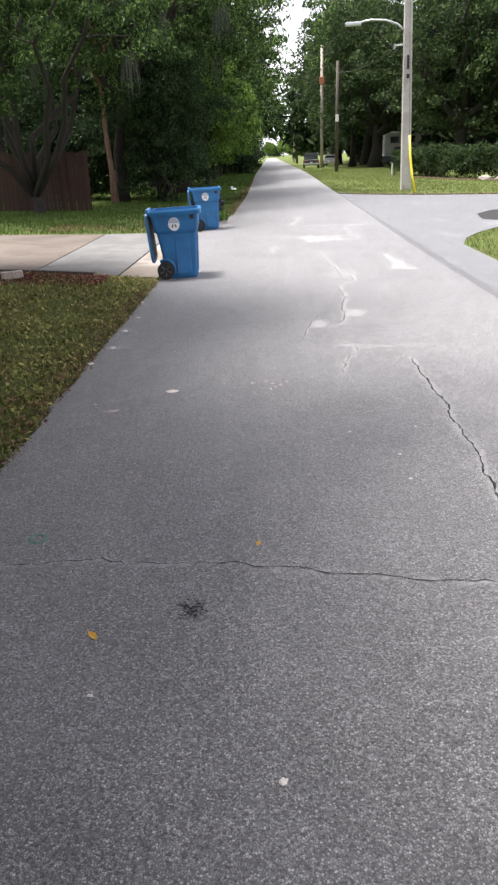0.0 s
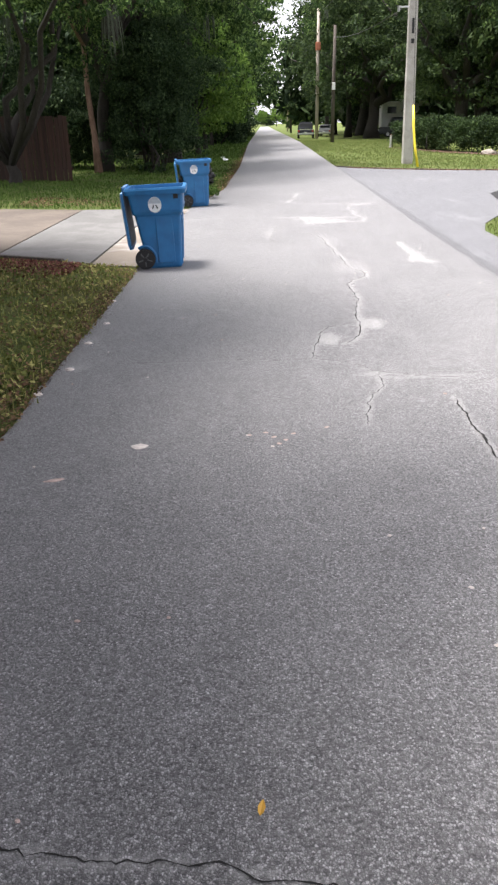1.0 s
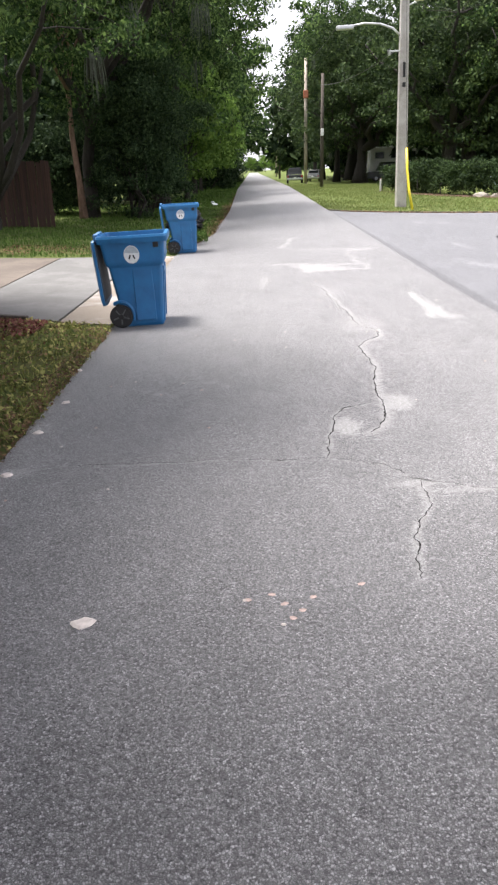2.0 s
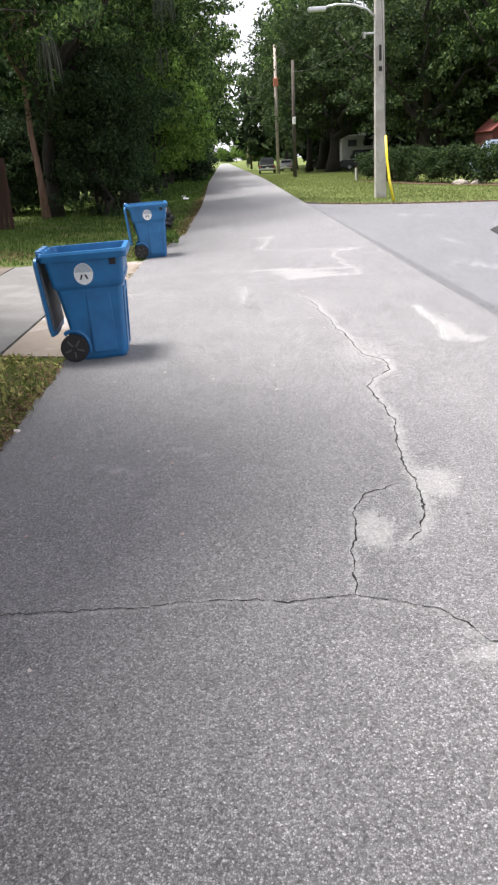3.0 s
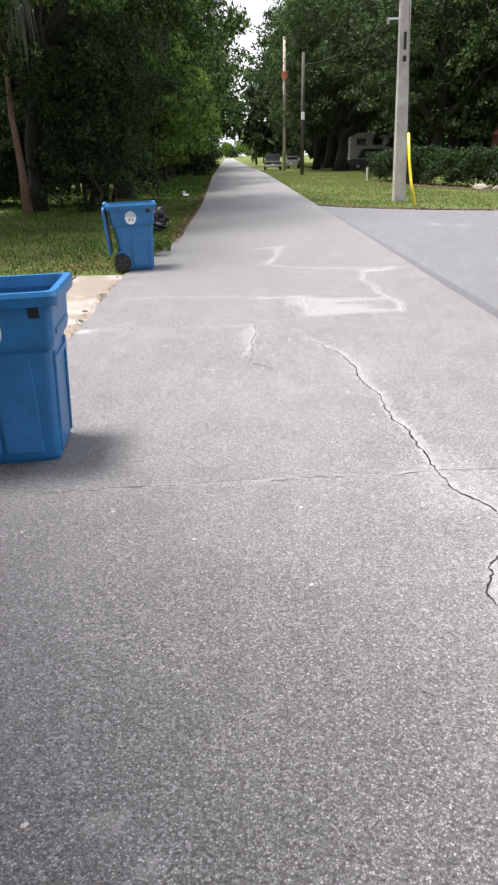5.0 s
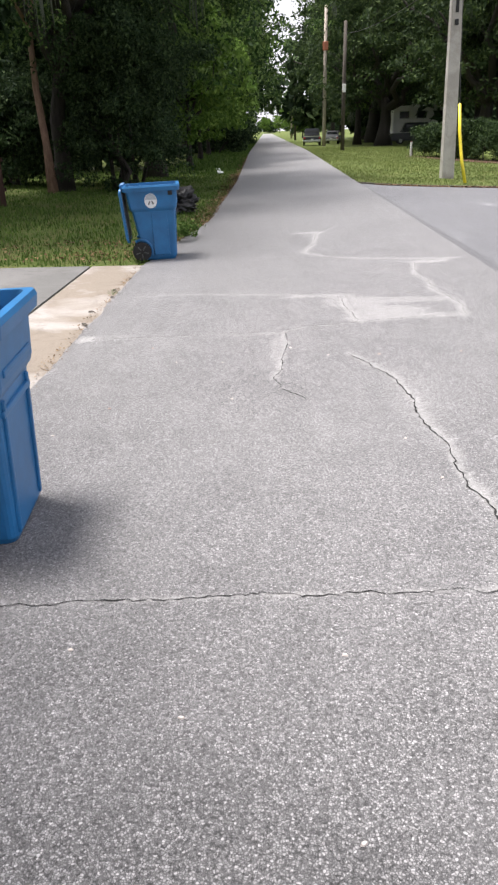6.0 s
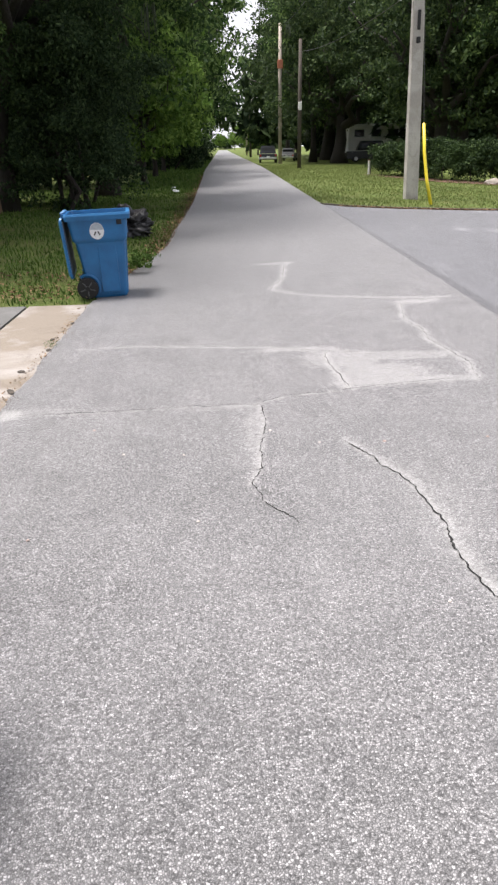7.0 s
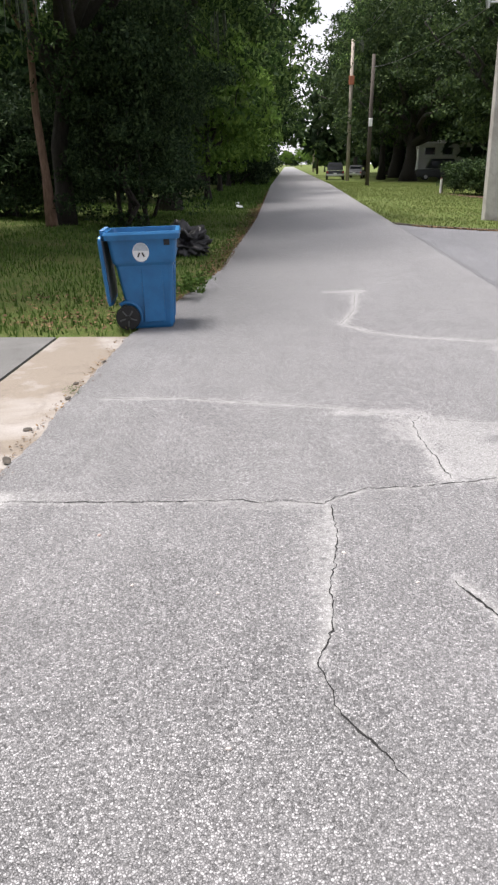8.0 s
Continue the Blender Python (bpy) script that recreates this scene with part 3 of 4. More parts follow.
drive_bits = [
    ("apron", [(-2.49, 10.17), (-1.66, 10.03), (-1.66, 13), (-1.66, 17.36), (-2.47, 17.26), (-2.48, 14)], M_APRON, "pale and tan stained concrete apron along the road"),
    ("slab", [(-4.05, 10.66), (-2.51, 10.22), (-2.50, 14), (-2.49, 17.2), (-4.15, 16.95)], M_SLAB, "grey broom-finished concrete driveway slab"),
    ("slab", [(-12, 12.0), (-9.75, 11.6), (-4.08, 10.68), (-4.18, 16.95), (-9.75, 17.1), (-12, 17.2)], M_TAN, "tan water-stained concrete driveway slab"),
]
drive = tagged(new("driveway"), "concrete driveway of three stained slabs", "driveway", kind="structure")
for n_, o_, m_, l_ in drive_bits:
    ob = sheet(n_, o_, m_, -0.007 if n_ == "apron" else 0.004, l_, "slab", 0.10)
    del ob["kind"]
    del ob["category"]
    ob.parent = drive


# ---------------------------------------------------------------- bins
def ring(bm, z, x0, x1, w, r=0.05, n=4):
    pts = []
    for cx, cy, a0 in ((x1 - r, w - r, 0), (x0 + r, w - r, 90), (x0 + r, -w + r, 180), (x1 - r, -w + r, 270)):
        for i in range(n + 1):
            a = radians(a0 + 90 * i / n)
            pts.append(bm.verts.new((cx + r * math.cos(a), cy + r * math.sin(a), z)))
    return pts


def bridge(bm, a, b):
    n = len(a)
    for j in range(n):
        bm.faces.new((a[j], a[(j + 1) % n], b[(j + 1) % n], b[j]))


def recycling_bin(m, label):
    """A wheeled cart, front towards +x, its lid thrown back open."""
    t = thing("recycling_bin", m, label, "bin", "blue recycling bins")
    bm = bmesh.new()
    prof = [(0.0, -0.20, 0.30, 0.235), (0.03, -0.24, 0.315, 0.25), (0.35, -0.285, 0.335, 0.268), (0.69, -0.345, 0.36, 0.288),
            (0.72, -0.375, 0.385, 0.305), (0.75, -0.385, 0.395, 0.312), (0.98, -0.42, 0.415, 0.325)]
    rings = [ring(bm, *p) for p in prof]
    for a, b in zip(rings, rings[1:]):
        bridge(bm, a, b)
    bm.faces.new(rings[0][::-1])
    inner = [ring(bm, z, x0 + 0.02, x1 - 0.02, w - 0.02) for z, x0, x1, w in (prof[6], prof[2])]
    bridge(bm, inner[0][::-1], inner[1][::-1])
    bm.faces.new(inner[1])
    bridge(bm, rings[-1], inner[0])
    part("body", bm, M_BIN, t, smooth=False)
    bm = bmesh.new()
    o = [ring(bm, *p) for p in ((0.975, -0.435, 0.43, 0.335), (0.965, -0.455, 0.455, 0.355), (1.02, -0.462, 0.465, 0.362), (1.045, -0.455, 0.455, 0.352), (1.045, -0.415, 0.41, 0.315), (0.975, -0.40, 0.395, 0.30))]
    for a, b in zip(o, o[1:]):
        bridge(bm, a, b)
    part("rim", bm, M_BIN, t)
    for s in (-1, 1):
        part("side_panel", boxed((0.09, s * 0.272, 0.37), (0.26, 0.03, 0.60), 0.012, 2), M_BIN, t)
        part("grip_pocket", boxed((0.30, s * 0.325, 0.93), (0.07, 0.012, 0.06), 0.004, 1), M_BAG, t)
        part("front_rib", boxed((0, 0, 0), (0.03, 0.03, 0.64), 0.01, 2, Matrix.Translation((0.338, s * 0.20, 0.36)) @ Matrix.Rotation(radians(4.2), 4, 'Y')), M_BIN, t)
    part("front_bar", boxed((0.385, 0, 0.80), (0.05, 0.46, 0.035), 0.01, 2), M_BIN, t)
    part("lower_bar", boxed((0.352, 0, 0.62), (0.04, 0.46, 0.035), 0.01, 2), M_BIN, t)
    bm = bmesh.new()
    tube(bm, [(-0.475, -0.26, 1.02), (-0.475, 0.26, 1.02)], 0.019, 10)
    for y in (-0.26, -0.09, 0.09, 0.26):
        box(bm, (-0.45, y, 1.02), (0.07, 0.03, 0.06))
    part("handle", bm, M_BIN, t)
    for y in (-0.17, 0.0, 0.17):
        part("hinge", boxed((-0.475, y, 1.045), (0.06, 0.11, 0.05), 0.008, 1), M_BIN, t)
    # lid hanging behind
    hang = Matrix.Translation((-0.485, 0, 1.03)) @ Matrix.Rotation(radians(-4), 4, 'Y')
    lid = bmesh.new()
    lo = [ring(lid, *p) for p in ((0.0, -0.37, 0.37, 0.36), (0.03, -0.37, 0.37, 0.36), (0.05, -0.33, 0.33, 0.32))]
    for a, b in zip(lo, lo[1:]):
        bridge(lid, a, b)
    lid.faces.new(lo[0][::-1])
    lid.faces.new(lo[-1])
    turn = hang @ Matrix.Translation((0.0, 0, -0.39)) @ Matrix.Rotation(radians(-90), 4, 'Y')
    bmesh.ops.transform(lid, matrix=turn, verts=lid.verts[:])
    lid_ob = part("lid", lid, M_BIN, t)
    part("lid_lining", boxed((0.006, 0, -0.39), (0.014, 0.64, 0.64), 0.004, 1, hang), M_BIN_DARK, lid_ob, "dirty dark inner face of the lid")
    part("lid_grip", boxed((-0.02, 0, -0.76), (0.035, 0.3, 0.05), 0.015, 2, hang), M_BIN, lid_ob)
    # axle and wheels
    bm = bmesh.new()
    tube(bm, [(-0.245, -0.30, 0.135), (-0.245, 0.30, 0.135)], 0.014, 8)
    part("axle", bm, M_TYRE, t)
    for s in (-1, 1):
        bm = bmesh.new()
        y = s * 0.295
        for h, ra, rb in ((0.0, 0.135, 0.135),):
            disc(bm, (-0.245, y, 0.135), (0, 1, 0), 0.135, 0.135, 0.05, 28)
        bmesh.ops.bevel(bm, geom=[e for e in bm.edges if abs(e.verts[0].co.y - e.verts[1].co.y) < 1e-4], offset=0.012, segments=2, affect='EDGES')
        wheel = part("wheel", bm, M_TYRE, t, "black plastic spoked wheel")
        wheel.matrix_basis = Matrix.Translation((-0.245, 0, 0)) @ Matrix.Diagonal((1 / 0.88, 1, 1, 1)) @ Matrix.Translation((0.245, 0, 0))
        for i in range(5):
            a = 2 * math.pi * i / 5 + 0.3
            mm = Matrix.Translation((-0.245, y + s * 0.026, 0.135)) @ Matrix.Rotation(a, 4, 'Y')
            part("spoke", boxed((0.06, 0, 0), (0.07, 0.012, 0.016), 0.003, 1, mm), M_SPOKE, wheel)
        bm = bmesh.new()
        disc(bm, (-0.245, y + s * 0.03, 0.135), (0, 1, 0), 0.03, 0.03, 0.02, 14)
        part("hub", bm, M_TYRE, wheel)
        # arch over the wheel
        bm = bmesh.new()
        arc = [(-0.245 + 0.165 * math.cos(radians(a)), s * 0.265, 0.135 + 0.165 * math.sin(radians(a))) for a in range(-20, 125, 12)]
        tube(bm, arc, 0.022, 8)
        part("wheel_arch", bm, M_BIN, t)
        # round sticker
        bm = bmesh.new()
        tilt = Matrix.Translation((-0.02, s * 0.3215, 0.835)) @ Matrix.Rotation(radians(-s * 3.2), 4, 'X')
        disc(bm, (0, 0, 0), (0, 1, 0), 0.1, 0.1, 0.006, 32)
        bmesh.ops.transform(bm, matrix=tilt, verts=bm.verts[:])
        st = part("sticker", bm, M_STICKER, t, "round white sticker with a plain emblem")
        bm = bmesh.new()
        vs = [bm.verts.new((0.094 * math.cos(radians(a)), s * 0.0045, 0.094 * math.sin(radians(a)))) for a in range(8, 173, 8)]
        bm.faces.new(vs)
        bmesh.ops.transform(bm, matrix=tilt, verts=bm.verts[:])
        part("sticker_band", bm, M_STICKER_B, st)
        bm = bmesh.new()
        for q in (-1, 1):
            box(bm, (q * 0.013, s * 0.004, -0.036), (0.018, 0.004, 0.05), Matrix.Rotation(-q * 0.45, 4, 'Y'))
        bmesh.ops.transform(bm, matrix=tilt, verts=bm.verts[:])
        part("sticker_mark", bm, M_TYRE, st)
    return t


bin_a = recycling_bin(pose(-1.43, 10.10, gz(-1.43) + 0.002, 0, -1.5, 4) @ Matrix.Diagonal((0.88, 1, 1, 1)), "blue plastic recycling bin with its lid hanging open beside the driveway")
bin_b = copy_thing(bin_a, pose(-1.63, 18.0, gz(-1.63) + 0.002, 0, -1.5, 7))
bin_b["label"] = "blue plastic recycling bin with open lid before the grass verge"


# ---------------------------------------------------------------- left side: fence and trees
def fence():
    t = thing("wooden_fence", pose(0, 25.7, 0), "weathered reddish-brown vertical board privacy fence", "fence")
    fr = random.Random(5)
    bm = boxed((0, 0, 0), (0.135, 0.02, 1.0), 0.004, 1)
    base = bpy.data.meshes.new("board")
    bm.to_mesh(base)
    bm.free()
    base.materials.append(M_FENCE)
    x = -6.6
    while x > -15:
        h = 2.02 + fr.uniform(-0.03, 0.03)
        ob = new("board", base)
        ob.parent = t
        ob.matrix_basis = pose(x, fr.uniform(-0.004, 0.004), gz(x) + h / 2, 0, fr.uniform(-0.8, 0.8), 0) @ Matrix.Diagonal((1, 1, h, 1))
        x -= 0.145
    for z in (0.35, 1.05, 1.75):
        part("rail", boxed((-10.7, 0.05, z + 0.13), (8.4, 0.04, 0.09), 0.005, 1), M_FENCE, t)
    for x in (-6.65, -9.0, -11.4, -13.8):
        part("post", boxed((x, 0.11, gz(x) + 1.0), (0.09, 0.09, 2.05), 0.006, 1), M_FENCE, t)
    return t


fence()

# broad oak by the fence, whose limbs reach over the drive
tree("oak_tree", pose(-8.3, 24.9, 0.1), "forked dark-barked oak with drooping green crown and moss beside the fence", 11.5, 6.0, 3.4, 0.26, M_LEAF, 21,
     clumps=340, per=160, size=0.07, clump_r=0.6, lean=(0.8, -2.0), moss=14, fork=0.07)
tree("oak_tree", pose(-9.6, 26.6, 0.1), "leaning dark-barked oak behind the fence", 12, 5.5, 4.6, 0.24, M_LEAF, 22,
     clumps=200, per=140, size=0.09, clump_r=0.75, lean=(-1.8, 0.0), moss=6)
tree("slender_tree", pose(-6.6, 30.2, 0.08), "slender reddish-trunked tree with a sparse crown", 12, 3.0, 5.5, 0.13, M_LEAF, 23,
     clumps=110, per=130, size=0.09, clump_r=0.6, lean=(-0.3, 0), bark_mat=M_BARK_RED, fork=0.5)
# dense dark evergreens beyond the drive
bush("dense_shrub", pose(-4.5, 31.0, 0.05), "large dense dark-green shrub reaching the ground", (2.3, 2.5, 6.2), M_LEAF_DARK, 31, 310, 150, 0.06, 0.45)
bush("dense_shrub", pose(-4.7, 34.5, 0.03), "tall dense dark-green shrub beside the lawn strip", (2.0, 3.0, 7.2), M_LEAF_DARK, 32, 300, 150, 0.066, 0.5)
bush("dense_shrub", pose(-8.6, 33.5, 0.1), "dark undergrowth behind the lawn", (3.0, 2.0, 4.0), M_LEAF_DARK, 33, 170, 150, 0.075, 0.65)
bush("dense_shrub", pose(-13, 34, 0.1), "dark undergrowth behind the fence", (4.5, 2.0, 6.5), M_LEAF_DARK, 34, 190, 140, 0.095, 0.9)
# oak whose crown hangs over the street
tree("oak_tree", pose(-4.6, 38.5, 0.03), "broad oak with a dark trunk and crown hanging over the street", 15, 6.4, 3.6, 0.42, M_LEAF, 24,
     clumps=380, per=150, size=0.088, clump_r=0.72, lean=(0.2, -2.5), moss=12, fork=0.3)
oak = tree("oak_tree", pose(-7.5, 48, 0.03), "broad roadside oak with a full green crown", 15, 6.4, 3.6, 0.42, M_LEAF, 29,
           clumps=250, per=66, size=0.165, clump_r=0.9, lean=(0.2, -1.5), fork=0.3)
tree("oak_tree", pose(-6.5, 31.0, 0.07), "oak with long limbs arching over the shrubs", 14, 6.0, 5.2, 0.3, M_LEAF, 25,
     clumps=310, per=160, size=0.073, clump_r=0.62, lean=(1.6, -1.5), moss=10, fork=0.3)
young = tree("young_tree", pose(-4.0, 47.5, 0.03), "bright yellow-green young tree beside the street", 9, 3.6, 1.2, 0.16, M_LEAF_LIGHT, 26,
             clumps=170, per=66, size=0.145, clump_r=0.75)
copy_thing(young, pose(-4.2, 56, 0.03, 0, 0, 70))
copy_thing(young, pose(-4.4, 66, 0.03, 0, 0, 200))
for i, (x, y, a, s) in enumerate([(-6.6, 62, 130, 1.1), (-6.5, 78, 250, 1.15), (-6.8, 96, 20, 1.2), (-6.5, 118, 160, 1.2),
                                  (-6.9, 55, 60, 1.0), (-6.8, 70, 190, 1.1), (-6.7, 87, 310, 1.15), (-7, 106, 100, 1.2), (-7, 131, 215, 1.25), (-7, 145, 300, 1.3), (-7, 162, 20, 1.3), (-7.2, 180, 80, 1.4), (-8, 225, 10, 1.6), (-15, 44, 210, 1.0)]):
    copy_thing(oak, pose(x, y, 0.02, 0, 0, a) @ Matrix.Scale(s, 4))
dark = bush("dense_shrub", pose(-4.2, 84, 0.0), "dark shrubbery at the roadside", (2.0, 5.0, 4.0), M_LEAF_DARK, 35, 150, 80, 0.17, 0.8)
for y, a in ((98, 30), (112, 80), (130, 10), (72, 100)):
    copy_thing(dark, pose(-5.0, y, 0.0, 0, 0, a))

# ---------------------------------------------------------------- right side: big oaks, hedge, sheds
grand = tree("oak_tree", pose(18.5, 72, -0.13), "massive dark oak with a low spreading crown and moss", 19, 8.8, 2.4, 0.75, M_LEAF_SHADED, 27,
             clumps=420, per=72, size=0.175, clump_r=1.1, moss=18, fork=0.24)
feathery = tree("tall_tree", pose(11.0, 99, -0.1), "tall feathery mid-green tree leaning towards the street", 25, 6.4, 4.5, 0.4, M_LEAF, 37,
                clumps=330, per=70, size=0.19, clump_r=1.15, moss=6, fork=0.3)
for x, y, a, k in ((11.6, 124, 100, 1.0), (12.6, 150, 220, 1.15), (21.5, 86, 40, 1.0), (27, 78, 300, 1.0), (23.5, 64.5, 160, 0.95), (34, 72, 20, 1.1)):
    copy_thing(feathery, pose(x, y, -0.13, 0, 0, a) @ Matrix.Scale(k, 4))
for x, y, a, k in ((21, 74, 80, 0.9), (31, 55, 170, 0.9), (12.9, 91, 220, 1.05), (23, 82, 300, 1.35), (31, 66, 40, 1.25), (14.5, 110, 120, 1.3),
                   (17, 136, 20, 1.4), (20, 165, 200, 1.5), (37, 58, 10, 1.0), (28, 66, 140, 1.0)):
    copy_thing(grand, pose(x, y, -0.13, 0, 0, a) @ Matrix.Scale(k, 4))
wood = bush("woodland_edge", pose(20, 112, -0.13), "dark woodland edge behind the camper", (9, 3, 9), M_LEAF_DARK, 36, 190, 52, 0.43, 1.5, "woodland")
for x, y, a in ((34, 84, 60), (48, 68, 50), (-13, 42, 30), (-30, 480, 90), (2, 530, 5), (34, 485, 80), (-16, 500, 0), (20, 500, 0), (-16, 262, 90), (-14, 340, 90), (30, 150, 90), (26, 300, 90), (22, 400, 90), (33, 94, 0), (-20, 50, 90), (-26, 38, 60)):
    copy_thing(wood, pose(x, y, -0.13, 0, 0, a))
for x, y, a, k in ((8.5, 180, 20, 1.1), (8.0, 215, 90, 1.2), (9, 260, 160, 1.5), (12, 320, 40, 1.3), (-8, 300, 10, 1.5), (14, 380, 10, 1.4), (0, 470, 80, 1.2), (-9, 470, 0, 1.4), (9, 480, 0, 1.3)):
    copy_thing(young, pose(x, y, 0, 0, 0, a) @ Matrix.Scale(k, 4))
for x, y, a, k in ((17, 122, 10, 1.9), (31, 104, 20, 1.8), (46, 84, 40, 1.7), (24, 116, 0, 1.7)):
    copy_thing(wood, pose(x, y, -0.13, 0, 0, a) @ Matrix.Scale(k, 4))
# unseen oaks behind and left of the start, added to shade it
copy_thing(oak, pose(-5.6, -2.0, 0.0, 0, 0, 75))
copy_thing(oak, pose(-3.6, -9.0, 0.0, 0, 0, 15))
low_shade_oak = tree("oak_tree", pose(-7.0, 4.3, 0.1), "unseen low spreading oak added beside the front lawn for its shade", 8.6, 4.35, 3.4, 0.3, M_LEAF_SHADED, 28,
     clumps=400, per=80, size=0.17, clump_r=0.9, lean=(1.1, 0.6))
copy_thing(low_shade_oak, pose(-8.2, 7.6, 0.1, 0, 0, 12) @ Matrix.Scale(1.05, 4))
copy_thing(low_shade_oak, pose(-5.3, -2.8, 0.1, 0, 0, -60))
shade = tree("oak_tree", pose(-7.85, 6.5, 0.1), "unseen broad oak added so that its crown shades the road's edge", 12.5, 5.3, 4.6, 0.34, M_LEAF_SHADED, 38,
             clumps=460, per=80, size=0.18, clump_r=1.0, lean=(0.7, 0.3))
copy_thing(shade, pose(-5.5, -1.5, 0.1, 0, 0, 140))
copy_thing(shade, pose(-7.1, 1.9, 0.1, 0, 0, 60))


def hedge():
    r = np.random.default_rng(41)
    t = thing("hedge", pose(0, 0, 0), "clipped dark-green hedge with an uneven top beside the lawn", "hedge")
    line = [(10.3, 58), (11.4, 52), (12.8, 46), (15.0, 41.5), (18.5, 38.5), (24, 37)]
    cents = []
    for a, b in zip(line, line[1:]):
        n = int(math.hypot(b[0] - a[0], b[1] - a[1]) / 0.16)
        for i in range(n):
            q = i / n
            for k in range(4):
                cents.append((a[0] + (b[0] - a[0]) * q + r.normal() * 0.35, a[1] + (b[1] - a[1]) * q + r.normal() * 0.35, -0.13 + 0.2 + 1.6 * r.random() ** 0.7 + 0.14 * math.sin(q * 9 + a[0])))
    quads("foliage", leaves(np.array(cents), 0.34 + 0.2 * r.random(len(cents)), 110, 0.07, r, 0.1, 0.8), M_HEDGE, t)
    bm = bmesh.new()
    for c in cents[::40]:
        tube(bm, limb_path(r, (c[0], c[1], -0.2), (c[0], c[1], 1.2), 3, 0.06), [0.03, 0.025, 0.02, 0.01], 5)
    tagged(part("undergrowth", bm, M_BARK, t), kind="stuff")
    return t


hedge()
tagged(quads("mulch", np.array([[(10.1, 58.4, -0.135), (9.2, 57.8, -0.12), (11.2, 46.5, -0.135), (12.9, 46.6, -0.13)],
                                [(12.9, 46.6, -0.13), (11.2, 46.5, -0.135), (13.6, 40.6, -0.135), (15.2, 42, -0.13)],
                                [(15.2, 42, -0.13), (13.6, 40.6, -0.135), (18.0, 37.2, -0.135), (24, 36.9, -0.13)]]), M_MULCH),
       "red-brown mulch bed under the hedge", "mulch", kind="structure")


# ---------------------------------------------------------------- poles
def street_pole():
    t = thing("utility_pole", pose(6.42, 33.9, -0.02, 0, -1.5, 0), "tall square grey concrete utility pole with a street lamp", "utility pole")
    bm = bmesh.new()
    prof = [(-0.3, 0.215), (0, 0.215), (6, 0.175), (11.5, 0.13)]
    rings = [ring(bm, z, -w, w, w, 0.035, 2) for z, w in prof]
    for a, b in zip(rings, rings[1:]):
        bridge(bm, a, b)
    bm.faces.new(rings[-1])
    part("shaft", bm, M_POLE, t)
    part("dark_plate", boxed((0.0, -0.19, 5.3), (0.10, 0.05, 0.55), 0.02, 2), M_TYRE, t)
    part("dark_plate", boxed((0.0, -0.19, 4.75), (0.13, 0.05, 0.18), 0.03, 2), M_TYRE, t)
    bm = bmesh.new()
    tube(bm, [(-0.15, 0, 6.55), (-0.45, 0, 6.82), (-0.95, 0, 7.0), (-1.6, 0, 7.06), (-2.15, 0, 6.98)], [0.05, 0.045, 0.04, 0.04, 0.04], 8)
    arm = part("lamp_arm", bm, M_METAL, t, "curved galvanised lamp arm", smooth=True)
    part("lamp_head", boxed((-2.38, 0, 6.95), (0.7, 0.26, 0.16), 0.05, 2), M_METAL, arm)
    part("bracket", boxed((-0.33, -0.05, 6.0), (0.4, 0.06, 0.06), 0.01, 1), M_METAL, t)
    bm = bmesh.new()
    disc(bm, (-0.6, -0.05, 5.95), (0, 0, 1), 0.05, 0.08, 0.2, 10)
    part("insulator", bm, M_METAL, t)
    bm = bmesh.new()
    tube(bm, [(0.17, 0, 7.6), (0.45, 0, 7.7)], 0.03, 6)
    part("box_bracket", bm, M_METAL, t)
    part("service_box", boxed((0.6, 0, 8.1), (0.38, 0.3, 0.75), 0.05, 2), M_RV, t, "white cylinder-like service box")
    bm = bmesh.new()
    tube(bm, [(-0.13, -2.95, -0.1), (-0.24, -2.2, 2.3), (0.0, -0.25, 8.9)], 0.009, 6)
    part("guy_wire", bm, M_CABLE, t)
    bm = bmesh.new()
    tube(bm, [(-0.11, -2.95, 0.0), (-0.21, -2.7, 0.75), (-0.25, -2.45, 1.5), (-0.24, -2.2, 2.3)], [0.055, 0.05, 0.05, 0.045], 8)
    part("guy_guard", bm, M_YELLOW, t, "yellow plastic guy-wire guard", smooth=True)
    return t


street_pole()


def wood_pole(m, label, h, r, mat, cross=False):
    t = thing("utility_pole", m, label, "utility pole")
    bm = bmesh.new()
    tube(bm, [(0, 0, -0.2), (0, 0, h * 0.5), (0.02, 0, h)], [r, r * 0.9, r * 0.75], 10)
    part("shaft", bm, mat, t, smooth=True)
    if cross:
        part("crossarm", boxed((0, 0, h - 0.6), (2.2, 0.1, 0.12), 0.01, 1), mat, t)
        for x in (-0.95, -0.35, 0.35, 0.95):
            part("insulator", boxed((x, 0, h - 0.45), (0.08, 0.08, 0.18), 0.02, 1), M_METAL, t)
    return t


p2 = wood_pole(pose(6.31, 89.4, -0.02), "pale wooden utility pole beside a parked pickup", 13, 0.2, M_WOODPOLE)
part("transformer_tin", boxed((0.0, -0.25, 9.4), (0.55, 0.4, 0.8), 0.08, 2), M_ORANGE, p2)
p3 = wood_pole(pose(6.54, 71.9, -0.02), "dark wooden pole on the lawn with a pale meter box", 9.5, 0.17, M_DARKPOLE)
part("meter_box", boxed((0, -0.2, 4.7), (0.28, 0.2, 0.6), 0.04, 2), M_RV, p3)
wood_pole(pose(5.2, 140, 0), "distant wooden utility pole with a crossarm", 14, 0.2, M_DARKPOLE, True)
wood_pole(pose(5.6, 170, 0), "distant wooden utility pole with a crossarm", 16, 0.2, M_WOODPOLE, True)


